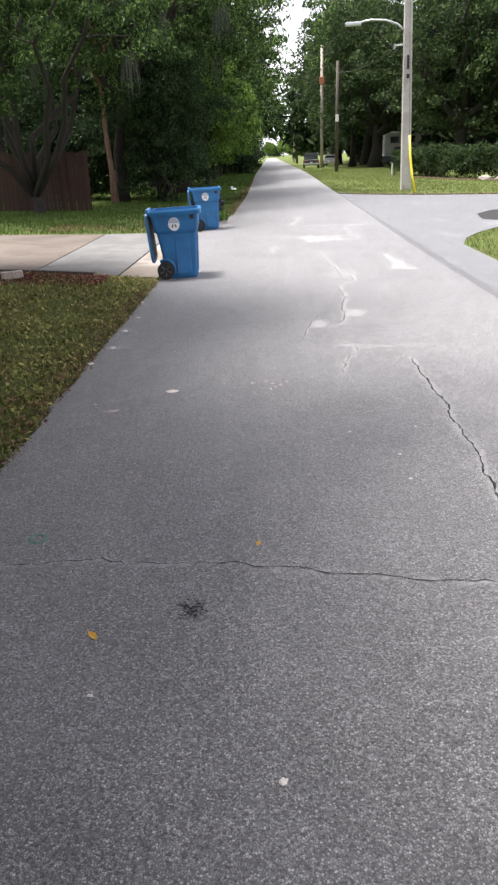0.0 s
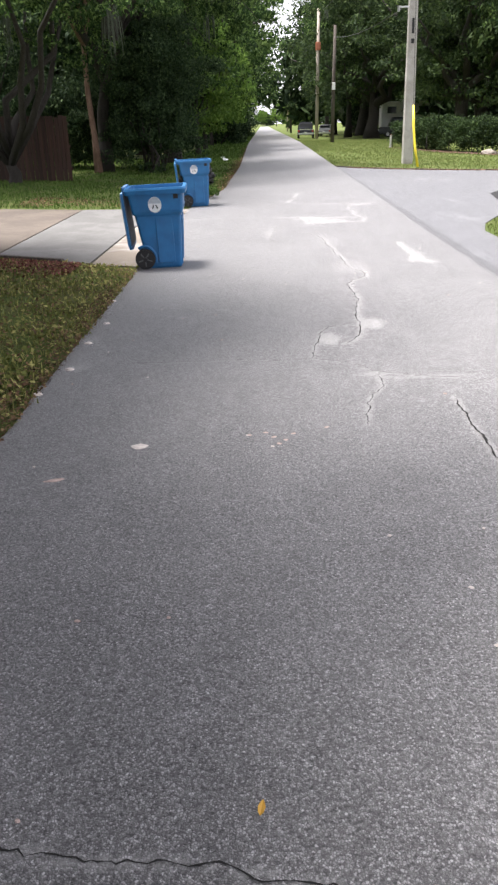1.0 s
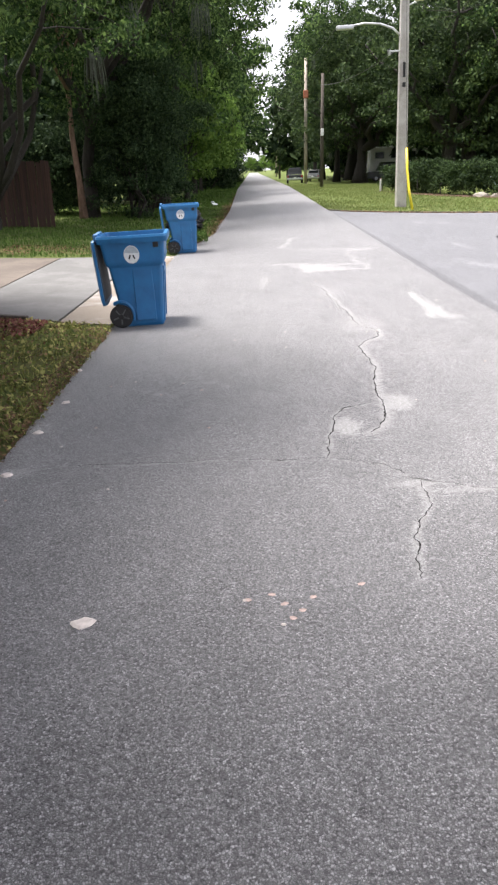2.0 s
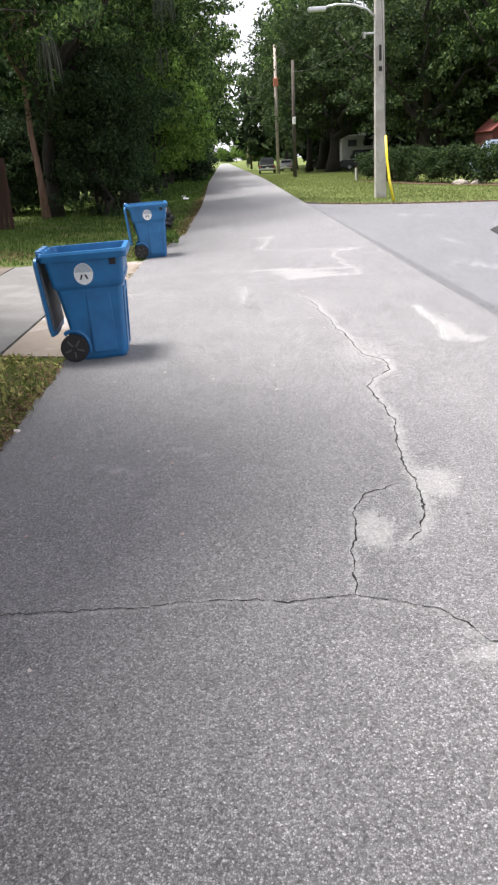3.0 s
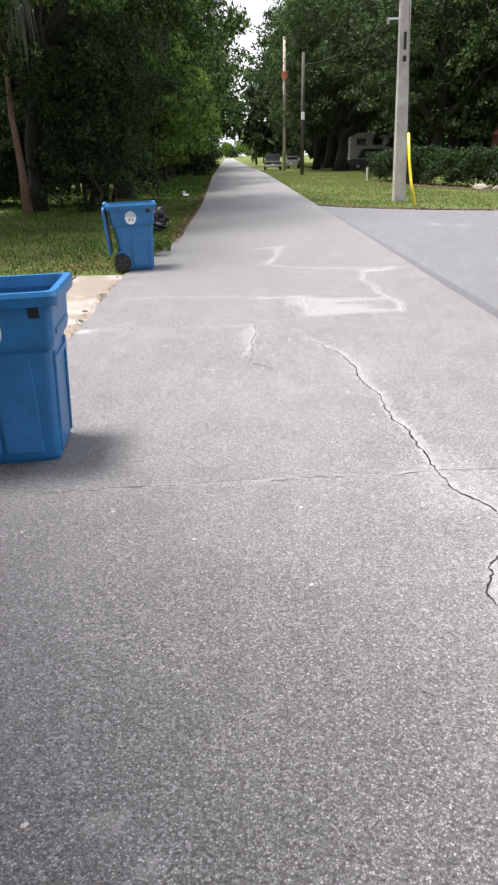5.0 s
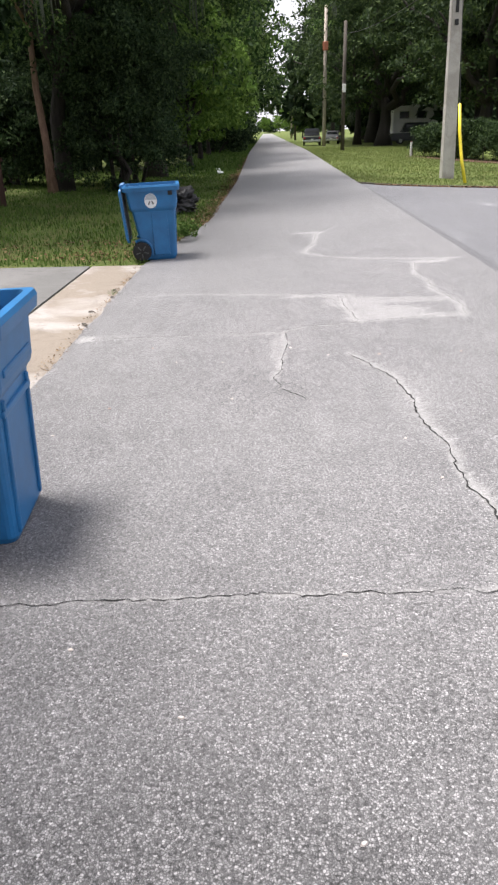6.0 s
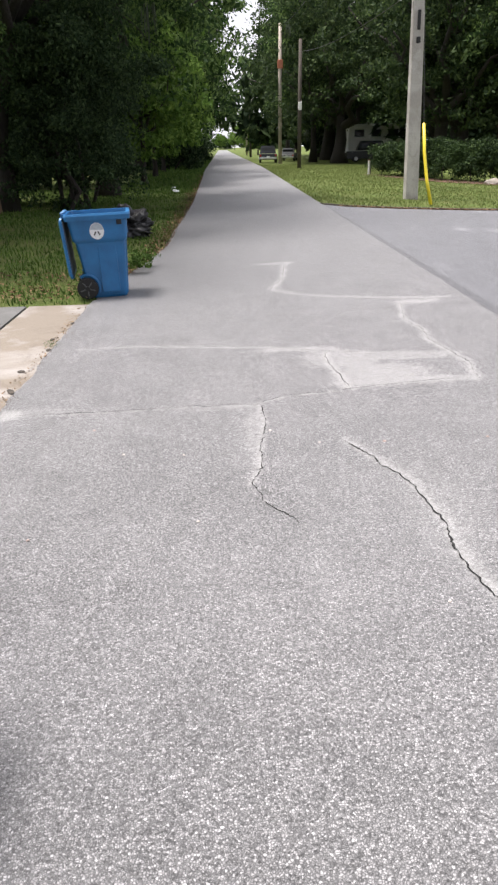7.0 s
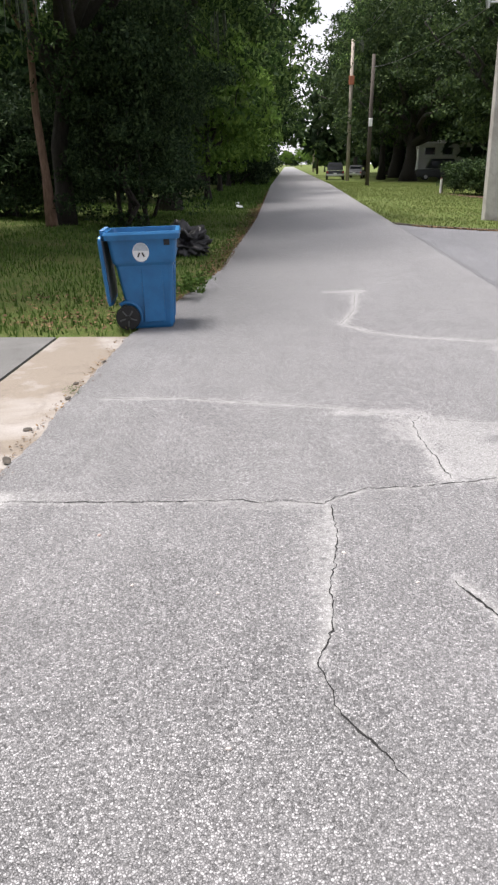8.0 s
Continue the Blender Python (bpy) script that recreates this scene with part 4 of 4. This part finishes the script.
def cable(pts, r=0.012, sag=0.4):
    bm = bmesh.new()
    a, b = Vector(pts[0]), Vector(pts[1])
    tube(bm, [a.lerp(b, i / 12) - Vector((0, 0, sag * 4 * (i / 12) * (1 - i / 12))) for i in range(13)], r, 5)
    return tagged(part("overhead_cable", bm, M_CABLE), "thin black overhead cable between poles", "cable", "overhead cables")


cable(((5.96, 33.85, 6.0), (6.4, 71.8, 8.6)), 0.018)
cable(((6.2, 33.9, 10.8), (6.3, 89.4, 12.6)), 0.015, 0.8)


# ---------------------------------------------------------------- vehicles and buildings in the distance
def car(name, m, label, length, width, height, paint, cab=(0.22, 0.8), bed=False):
    t = thing(name, m, label, "car")
    bm = bmesh.new()
    hl, hw, b = length / 2, width / 2, height * 0.55
    prof = [(-hl, 0.35), (-hl, b * 0.9), (-hl + 0.15, b), (hl - 0.2, b * 0.92), (hl, b * 0.7), (hl, 0.35)]
    lo = [bm.verts.new((-hw, y, z)) for y, z in prof]
    hi = [bm.verts.new((hw, y, z)) for y, z in prof]
    bm.faces.new(lo)
    bm.faces.new(hi[::-1])
    for i in range(len(prof)):
        j = (i + 1) % len(prof)
        bm.faces.new((lo[i], hi[i], hi[j], lo[j]))
    bmesh.ops.recalc_face_normals(bm, faces=bm.faces[:])
    bmesh.ops.bevel(bm, geom=bm.edges[:], offset=0.06, segments=2, affect='EDGES')
    part("body", bm, paint, t)
    y0, y1 = -hl + length * cab[0], -hl + length * cab[1]
    bm = bmesh.new()
    vs = box(bm, (0, (y0 + y1) / 2, (b + height) / 2), (width * 0.92, y1 - y0, height - b))
    for v in vs:
        if v.co.z > b + 0.1:
            v.co.x *= 0.8
            v.co.y = (y0 + y1) / 2 + (v.co.y - (y0 + y1) / 2) * 0.72
    bmesh.ops.bevel(bm, geom=bm.edges[:], offset=0.05, segments=2, affect='EDGES')
    cabin = part("cabin", bm, paint, t)
    part("rear_window", boxed((0, y0 + (y1 - y0) * 0.06, b + (height - b) * 0.5), (width * 0.7, 0.03, (height - b) * 0.6), 0.01, 1, None), M_GLASS, cabin)
    for s in (-1, 1):
        part("side_window", boxed((s * width * 0.425, (y0 + y1) / 2, b + (height - b) * 0.48), (0.05, (y1 - y0) * 0.68, (height - b) * 0.55), 0.01, 1), M_GLASS, cabin)
        part("tail_lamp", boxed((s * hw * 0.85, -hl - 0.005, b * 0.8), (0.18, 0.04, 0.22), 0.01, 1), M_LAMP_RED, t)
        for y in (-hl * 0.62, hl * 0.62):
            bm = bmesh.new()
            disc(bm, (s * (hw - 0.1), y, 0.34), (1, 0, 0), 0.34, 0.34, 0.22, 18)
            w = part("wheel", bm, M_TYRE, t)
            bm = bmesh.new()
            disc(bm, (s * (hw + 0.015), y, 0.34), (1, 0, 0), 0.2, 0.2, 0.02, 14)
            part("rim", bm, M_METAL, w)
    part("bumper", boxed((0, -hl - 0.05, 0.5), (width * 0.95, 0.12, 0.2), 0.03, 2), M_METAL, t)
    part("number_plate", boxed((0, -hl - 0.12, 0.62), (0.3, 0.02, 0.15), 0.005, 1), M_STICKER, t)
    return t


car("pickup_truck", pose(5.3, 94, 0, 0, 0, -3), "dark grey pickup truck parked on the verge, seen from behind", 5.4, 1.95, 1.75, M_CAR_DARK, (0.4, 0.75))
car("parked_car", pose(8.6, 104, -0.07, 0, 0, -12), "silver car parked beyond a wooden pole", 4.6, 1.8, 1.5, M_CAR_SILVER)
car("parked_suv", pose(17.2, 95, -0.13, 0, 0, 86), "black parked vehicle in front of a white camper", 5.8, 2.0, 2.2, M_CAR_DARK)
car("parked_car", pose(17.6, 48.8, -0.13, 0, 0, 78), "pale blue-white van whose roof shows above the hedge", 5.0, 1.9, 2.2, M_CAR_WHITE, (0.06, 0.92))


def camper():
    t = thing("camper_trailer", pose(18.9, 100, -0.13, 0, 0, -2), "white camper trailer with dark windows under the oaks", "camper")
    part("body", boxed((0, 0, 2.45), (7.4, 2.5, 3.2), 0.15, 3), M_RV, t)
    for x in (-2.4, -0.4, 1.6, 3.0):
        w = part("window", boxed((x, -1.26, 3.05), (1.1, 0.06, 0.75), 0.03, 1), M_GLASS, t)
        part("window_frame", boxed((x, -1.255, 3.05), (1.25, 0.03, 0.9), 0.02, 1), M_METAL, w)
    part("awning", boxed((0, -1.35, 3.85), (7.6, 0.25, 0.16), 0.05, 2), M_RV, t)
    part("roof_vent", boxed((-1.0, 0, 4.12), (0.8, 0.8, 0.25), 0.05, 2), M_RV, t)
    part("roof_vent", boxed((2.2, 0, 4.12), (0.8, 0.8, 0.25), 0.05, 2), M_RV, t)
    for x in (-1.0, 0.4):
        bm = bmesh.new()
        disc(bm, (x, -1.1, 0.36), (0, 1, 0), 0.36, 0.36, 0.22, 18)
        part("wheel", bm, M_TYRE, t)
    return t


camper()


def shed():
    t = thing("red_shed", pose(22.2, 61, -0.13, 0, 0, -4), "red wooden shed with a gabled front among the trees", "shed")
    bm = bmesh.new()
    pr = [(-1.5, 0), (1.5, 0), (1.5, 2.9), (0, 4.1), (-1.5, 2.9)]
    a = [bm.verts.new((x, 0, z)) for x, z in pr]
    b = [bm.verts.new((x, 5, z)) for x, z in pr]
    bm.faces.new(a)
    bm.faces.new(b[::-1])
    for i in range(5):
        j = (i + 1) % 5
        bm.faces.new((a[i], b[i], b[j], a[j]))
    bmesh.ops.recalc_face_normals(bm, faces=bm.faces[:])
    part("wall", bm, M_RED, t)
    for s in (-1, 1):
        part("roof_side", boxed((s * 0.8, 2.5, 3.54), (2.05, 5.3, 0.08), 0.01, 1, Matrix.Translation((s * 0.8, 2.5, 3.54)) @ Matrix.Rotation(s * math.atan2(1.2, 1.5), 4, 'Y') @ Matrix.Translation((-s * 0.8, -2.5, -3.54))), M_RED, t)
    return t


shed()

# ---------------------------------------------------------------- small things
def bag():
    r = np.random.default_rng(51)
    bm = bmesh.new()
    bmesh.ops.create_icosphere(bm, subdivisions=5, radius=0.42)
    for v in bm.verts:
        d = v.co.normalized()
        k = 1.12 + 0.45 * noise.noise(d * 1.7) - 0.6 * abs(noise.noise(d * 3.3)) - 0.34 * abs(noise.noise(d * 8.1)) - 0.14 * abs(noise.noise(d * 17))
        v.co = d * 0.46 * k
        v.co.z = max(-0.2, v.co.z * (1.0 if v.co.x < 0.05 else 0.8))
        v.co.x *= 1.3
    mesh = bpy.data.meshes.new("refuse_bag")
    bm.to_mesh(mesh)
    bm.free()
    mesh.materials.append(M_BAG)
    mesh.polygons.foreach_set("use_smooth", [True] * len(mesh.polygons))
    t2 = new("refuse_bag", mesh)
    tagged(t2, "full black plastic refuse bag slumped on the grass", "bag")
    t2.matrix_basis = pose(-2.1, 24.6, gz(-2.1) + 0.18)
    return t2


bag()

dark_patch = sheet("tar_patch", [(5.5, 17.6), (6.0, 17.0), (7.2, 17.0), (8.6, 18.0), (8.8, 20.0), (7.6, 21.2), (6.6, 20.6), (5.8, 19.2)], M_DARKPATCH, 0.002, "black wet tar patch on the side street", "tar patch", 0.02)


# ---------------------------------------------------------------- grass and litter
def blades(n, pick, height, width, r, lean=0.6):
    """Upright tapering blades on the ground: (n, 4, 3)."""
    xy = np.array([pick(r) for _ in range(n)])
    z = np.array([gz(x) - 0.02 for x in xy[:, 0]])
    p = np.column_stack([xy, z])
    a = r.random(n) * 6.283
    h = height * (0.45 + 0.9 * r.random(n))
    w = width * (0.6 + 0.8 * r.random(n))
    side_v = np.column_stack([np.cos(a), np.sin(a), np.zeros(n)]) * w[:, None]
    b = r.random(n) * 6.283
    off = np.column_stack([np.cos(b) * h * lean * r.random(n), np.sin(b) * h * lean * r.random(n), h])
    return np.stack([p - side_v, p + side_v, p + off * 0.7 + side_v * 0.7, p + off], 1)


def flat_leaves(n, pick, size, r, lift=0.0, tilt=0.5):
    xy = np.array([pick(r) for _ in range(n)])
    z = np.array([gz(x) for x in xy[:, 0]]) + lift + 0.03 * r.random(n)
    c = np.column_stack([xy, z])
    a = r.random(n) * 6.283
    s_ = size * (0.5 + r.random((n, 1)))
    u = np.column_stack([np.cos(a), np.sin(a), tilt * r.normal(size=n)]) * s_
    v = np.column_stack([-np.sin(a), np.cos(a), tilt * r.normal(size=n)]) * s_ * 0.6
    return np.stack([c - u, c + v, c + u, c - v], 1)


def patchy(x0, x1, y0, y1, keep=0.35, scale=1.3, left_edge=False, right_edge=False, inside=None):
    """Picks points of a field, thinned in patches."""
    def pick(r):
        while True:
            y = y0 + (y1 - y0) * r.random()
            lo = x0
            hi = x1
            if left_edge:
                hi = edge_left(y) + 0.03 * r.normal()
            if right_edge:
                lo = edge_right(y) + 0.03 * r.normal()
            x = lo + (hi - lo) * r.random()
            if inside and not inside(x, y):
                continue
            if 0.5 + 0.9 * noise.noise(Vector((x * scale, y * scale, 1.7))) + keep > r.random() + 0.15:
                return x, y
    return pick


def near_line(x):
    """The near edge of the driveway."""
    return float(np.interp(x, [-12, -4.05, -2.5, -1.78], [12.0, 10.66, 10.22, 10.03]))


gr = np.random.default_rng(61)
front = patchy(-8, -1.7, 0.5, 12, 0.3, 1.6, left_edge=True, inside=lambda x, y: y < near_line(x) - 0.03)
tagged(quads("front_grass", blades(24000, front, 0.06, 0.006, gr), M_WEED), "rough weedy green lawn beside the road", "grass", kind="stuff")
tagged(quads("lawn_weeds", flat_leaves(26000, front, 0.022, gr, 0.0), M_WEED), "low broad-leaved weeds in the lawn", "weeds", kind="stuff")
tagged(quads("fallen_leaves", flat_leaves(21000, front, 0.018, gr, 0.004, 0.35), M_DEAD), "brown fallen leaves scattered over the lawn", "leaves", kind="stuff")


clump_at = patchy(-8, -1.7, 0.5, 12, -0.25, 0.9, left_edge=True, inside=lambda x, y: y < near_line(x) - 0.5)
tagged(quads("green_clumps", blades(9000, clump_at, 0.055, 0.011, gr), M_LAWNBLADE), "bright green grass clumps in the thin lawn", "grass", kind="stuff")


def edge_litter(r):
    y = 0.8 + 9 * r.random()
    return edge_left(y) - abs(r.normal()) * 0.16 + 0.03, y


tagged(quads("edge_litter", flat_leaves(3000, edge_litter, 0.014, gr, 0.0, 0.3), M_DEAD), "dry brown litter along the road's edge", "leaves", kind="stuff")


def bed(r):
    x = -7 + 4.4 * r.random()
    return x, near_line(x) - 0.1 - abs(r.normal()) * 0.42


tagged(quads("red_leaf_litter", flat_leaves(9500, bed, 0.024, gr, 0.0, 0.4), M_REDLEAF), "reddish-brown leaf litter along the driveway's edge", "leaves", kind="stuff")

# dark boards for the edge shadow between driveway and bed, a sawn stub in front
edging = thing("timber_edging", pose(0, 0, 0), "dark boards drawn for the shadow gap along the driveway's raised side", "edging")
for x0, x1 in ((-7.4, -5.55), (-5.5, -4.1), (-4.05, -2.9)):
    y0, y1 = near_line(x0) - 0.06, near_line(x1) - 0.06
    m = Matrix.Translation(((x0 + x1) / 2, (y0 + y1) / 2, gz((x0 + x1) / 2) + 0.015)) @ Matrix.Rotation(math.atan2(y1 - y0, x1 - x0), 4, 'Z') @ Matrix.Rotation(math.atan2(gz(x0) - gz(x1), x1 - x0), 4, 'Y')
    part("board", boxed((0, 0, 0), (math.hypot(x1 - x0, y1 - y0), 0.07, 0.09), 0.012, 2, m), M_DARKPOLE, edging)
stub = boxed((0, 0, 0.07), (0.34, 0.15, 0.15), 0.014, 2)
stub_ob = part("timber_stub", stub, M_WOODPOLE)
stub_ob.matrix_basis = pose(-4.18, 10.0, gz(-4.18) - 0.02, 0, 0, 24)
tagged(stub_ob, "short sawn grey timber lying in the leaf bed", "timber")

far_side = patchy(-12, -1.4, 17.0, 42, 0.4, 0.8, left_edge=True, inside=lambda x, y: y > 17.22 + (0.15 if x > -2.5 else 0.0))
tagged(quads("verge_grass", blades(44000, far_side, 0.075, 0.010, gr), M_GRASS), "green grass verge under the trees", "grass", kind="stuff")
tagged(quads("fallen_leaves", flat_leaves(1500, patchy(-6, -1.8, 17.3, 19.5, 0.1, 1.5, inside=lambda x, y: y > 17.4), 0.022, gr, 0.02, 0.3), M_DEAD),
       "orange-brown fallen leaves at the verge's edge", "leaves", kind="stuff")
tagged(quads("verge_grass", blades(16000, patchy(-5, -1.2, 40, 130, 0.5, 0.4, left_edge=True), 0.16, 0.022, gr), M_GRASS), "long strip of grass beside the street", "grass", kind="stuff")
right_field = patchy(2.9, 14, 29.9, 85, 0.5, 0.4, right_edge=True, inside=lambda x, y: y > 29.3 + max(0, 1.6 - 0.8 * (x - 2.9)))
tagged(quads("lawn_grass", blades(45000, right_field, 0.06, 0.016, gr), M_LAWNBLADE), "mown green lawn on the corner", "grass", kind="stuff")
corner = patchy(3.4, 9, 5, 16.5, 0.4, 1.0, inside=lambda x, y: y < float(np.interp(x, [3.62, 3.68, 3.95, 4.44, 5.2, 7, 10], [4, 12.0, 13.1, 14.1, 15.3, 16.3, 16.8])))
tagged(quads("corner_grass", blades(15000, corner, 0.06, 0.009, gr), M_LAWNBLADE), "bright green grass on the near corner", "grass", kind="stuff")


# ---------------------------------------------------------------- bits on the road
def chip(name, x, y, a, b, h, mat, label, category, seed, lift=0.0):
    """A small flat irregular piece lying on the road."""
    r = random.Random(seed)
    bm = bmesh.new()
    n = 11
    outer = [bm.verts.new((a * math.cos(6.283 * i / n) * r.uniform(0.75, 1.15), b * math.sin(6.283 * i / n) * r.uniform(0.75, 1.15), 0)) for i in range(n)]
    inner = [bm.verts.new((v.co.x * 0.7, v.co.y * 0.7, h * r.uniform(0.7, 1.2))) for v in outer]
    bridge(bm, outer, inner)
    bm.faces.new(inner)
    ob = part(name, bm, mat)
    ob.matrix_basis = pose(x, y, SLOPE * x + 0.0025 + lift, 0, 0, r.uniform(-30, 30))
    return tagged(ob, label, category)


def leaf_on_road(x, y, size, mat, label, turn):
    bm = bmesh.new()
    rows = [(-1, 0.05, 0.0), (-0.55, 0.34, 0.25), (0, 0.42, 0.3), (0.55, 0.26, 0.22), (1, 0.03, 0.05)]
    a = [bm.verts.new((u * size, -w * size, 0.004 + 0.25 * z * size)) for u, w, z in rows]
    c = [bm.verts.new((u * size, 0, 0.003)) for u, w, z in rows]
    b = [bm.verts.new((u * size, w * size, 0.004 + 0.3 * z * size)) for u, w, z in rows]
    for i in range(4):
        bm.faces.new((a[i], a[i + 1], c[i + 1], c[i]))
        bm.faces.new((c[i], c[i + 1], b[i + 1], b[i]))
    ob = part("fallen_leaf", bm, mat)
    ob.matrix_basis = pose(x, y, SLOPE * x + 0.002, 0, 0, turn)
    return tagged(ob, label, "leaf")


leaf_on_road(-0.70, 0.76, 0.035, M_YLEAF, "single curled yellow leaf lying on the asphalt", 130)
leaf_on_road(-0.044, 1.427, 0.026, M_YLEAF, "small pale yellow leaf lying on the asphalt", 80)
chip("stone_chip", -0.78, 3.91, 0.055, 0.04, 0.008, M_PALE, "flat pale stone chip on the asphalt", "chip", 1)
chip("stone_chip", 0.05, 0.03, 0.016, 0.014, 0.007, M_PALE, "tiny white stone chip on the asphalt", "chip", 2)
chip("stone_chip", -1.19, 3.50, 0.06, 0.02, 0.004, M_PINK, "thin pale scrap on the dark asphalt", "chip", 3)
for i, (x, y) in enumerate(((0.03, 3.98), (0.10, 3.93), (0.06, 3.88), (-0.02, 4.05), (0.15, 4.02), (0.36, 4.10), (-0.12, 4.02))):
    chip("brick_crumb", x, y, 0.018, 0.012, 0.003, M_PINK, "small pinkish crumb pressed into the asphalt", "crumb", 10 + i)
for i, (x, y) in enumerate(((-1.60, 5.47), (-1.59, 6.91), (-1.62, 6.22), (-1.70, 4.9), (-1.72, 7.9))):
    chip("stone_chip", x, y, 0.04, 0.03, 0.012, M_PALE, "pale stone at the road's ragged edge", "chip", 30 + i)
pr = np.random.default_rng(71)
for i in range(60):
    x, y = -1.5 + 3.9 * pr.random(), 0.2 + 13 * pr.random()
    chip("grit", x, y, 0.008 + 0.006 * pr.random(), 0.007, 0.006, M_PALE if i % 3 else M_PINK, "loose grit on the asphalt", "grit", 100 + i)


def scuff():
    """A dark rubbed mark of many short strokes."""
    r = np.random.default_rng(81)
    n = 70
    c = np.column_stack([-0.32 + 0.035 * r.normal(size=n), 0.91 + 0.035 * r.normal(size=n), np.zeros(n)])
    c[:, 2] = SLOPE * c[:, 0] + 0.004
    a = r.random(n) * 3.1416
    u = np.column_stack([np.cos(a), np.sin(a), np.zeros(n)]) * (0.006 + 0.012 * r.random((n, 1)))
    v = np.column_stack([-np.sin(a), np.cos(a), np.zeros(n)]) * 0.003
    return tagged(quads("scuff_mark", np.stack([c - u, c + v, c + u, c - v], 1), M_CRACK), "dark scuffed tar mark on the asphalt", "mark", kind="stuff")


scuff()
bm = bmesh.new()
o = [bm.verts.new((0.055 * math.cos(i * 0.3927), 0.05 * math.sin(i * 0.3927), 0.0)) for i in range(16)]
q = [bm.verts.new((v.co.x * 0.66, v.co.y * 0.66, 0.001)) for v in o]
bridge(bm, o, q)
survey = part("survey_mark", bm, M_GREENRING)
survey.matrix_basis = pose(-1.17, 1.57, SLOPE * -1.17 + 0.004)
tagged(survey, "small teal painted ring on the asphalt", "mark")


# dirt and weeds in the seam between apron and road
def seam(r):
    return -1.79 + 0.035 * r.normal(), 10.1 + 7.2 * r.random()


tagged(quads("seam_dirt", flat_leaves(700, seam, 0.010, gr, -0.01, 0.3), M_DEAD), "brown dirt in the seam beside the driveway", "dirt", kind="stuff")
for i, (x, y, a, b) in enumerate(((-1.80, 13.95, 0.05, 0.1), (-1.78, 15.2, 0.035, 0.06), (-1.83, 15.6, 0.04, 0.05), (-1.76, 16.3, 0.03, 0.05), (-1.86, 14.5, 0.06, 0.05))):
    chip("dirt_clod", x, y, a * 0.6, b * 0.7, 0.005, M_DIRT_SHADE, "brown dirt clod in the driveway seam", "dirt", 60 + i, 0.006)


def weed_at(x, y, k, seed, label):
    r = np.random.default_rng(seed)
    c = np.column_stack([x + 0.12 * k * r.normal(size=26), y + 0.12 * k * r.normal(size=26), gz(x) + 0.08 * k + 0.16 * k * r.random(26)])
    return tagged(quads("weed", leaves(c, 0.07 * np.ones(26), 10, 0.03 * k, r), M_GRASS), label, "weed", kind="stuff")


weed_at(-1.42, 19.6, 1.3, 1, "leafy green weed at the asphalt's edge")
weed_at(-1.36, 20.1, 1.0, 2, "leafy green weed at the asphalt's edge")
weed_at(-1.79, 15.35, 0.16, 3, "tiny weed in the driveway seam")
for i, (x, y) in enumerate(((-2.1, 41.0), (-2.25, 43.2), (-1.95, 40.2))):
    chip("paper_scrap", x, y, 0.13, 0.09, 0.06, M_STICKER, "crumpled white paper scrap on the verge", "litter", 90 + i, 0.06)


def rock(x, y, k, seed):
    bm = bmesh.new()
    bmesh.ops.create_icosphere(bm, subdivisions=3, radius=1.0)
    for v in bm.verts:
        d = v.co.normalized()
        v.co = d * (1 + 0.3 * noise.noise(d * 1.6 + Vector((seed, 0, 0))) + 0.1 * noise.noise(d * 5))
        v.co = Vector((v.co.x * k, v.co.y * k * 0.7, max(-0.1, v.co.z * k * 0.42)))
    ob = part("garden_rock", bm, M_ROCK, smooth=True)
    ob.matrix_basis = pose(x, y, -0.12)
    return tagged(ob, "pale weathered rock beside the mulch bed", "rock")


rock(13.0, 43.9, 0.5, 1)
rock(13.7, 43.2, 0.38, 4)
post = thing("marker_post", pose(9.55, 57.2, -0.1), "short white marker post on the lawn", "post")
bm = bmesh.new()
tube(bm, [(0, 0, -0.1), (0, 0, 0.85)], 0.07, 8)
part("shaft", bm, M_RV, post)
bm = bmesh.new()
disc(bm, (0, 0, 0.87), (0, 0, 1), 0.08, 0.04, 0.05, 8)
part("cap", bm, M_RED, post)


def far_edge(r):
    y = 18.5 + 44 * r.random()
    return edge_left(y) - abs(r.normal()) * 0.22 + 0.05, y


tagged(quads("edge_litter", flat_leaves(5000, far_edge, 0.03, gr, 0.0, 0.3), M_DEAD), "brown leaf litter along the verge's edge", "leaves", kind="stuff")


def lip(r):
    x = 3.4 + 7 * r.random()
    return x, float(np.interp(x, [2.9, 3.6, 5, 7, 10.6], [31.0, 30.2, 29.5, 29.1, 29.2])) + 0.05 * r.normal()


tagged(quads("edge_litter", flat_leaves(2500, lip, 0.03, gr, 0.0, 0.3), M_DEAD), "dark litter strewn for the shadow line along the lawn's edge", "leaves", kind="stuff")
# dark tube for the shadow of the lawn's lip where it meets the side street
lips = [(2.95, 31.05), (3.6, 30.28), (5.0, 29.58), (7.0, 29.18), (10.6, 29.28)]
bm = bmesh.new()
tube(bm, [(x, y, gz(x) + 0.01) for x, y in lips], 0.035, 6)
tagged(part("kerb_lip", bm, M_DIRT_SHADE), "low dark strip drawn for the shadow of the lawn's lip", "kerb", kind="structure")
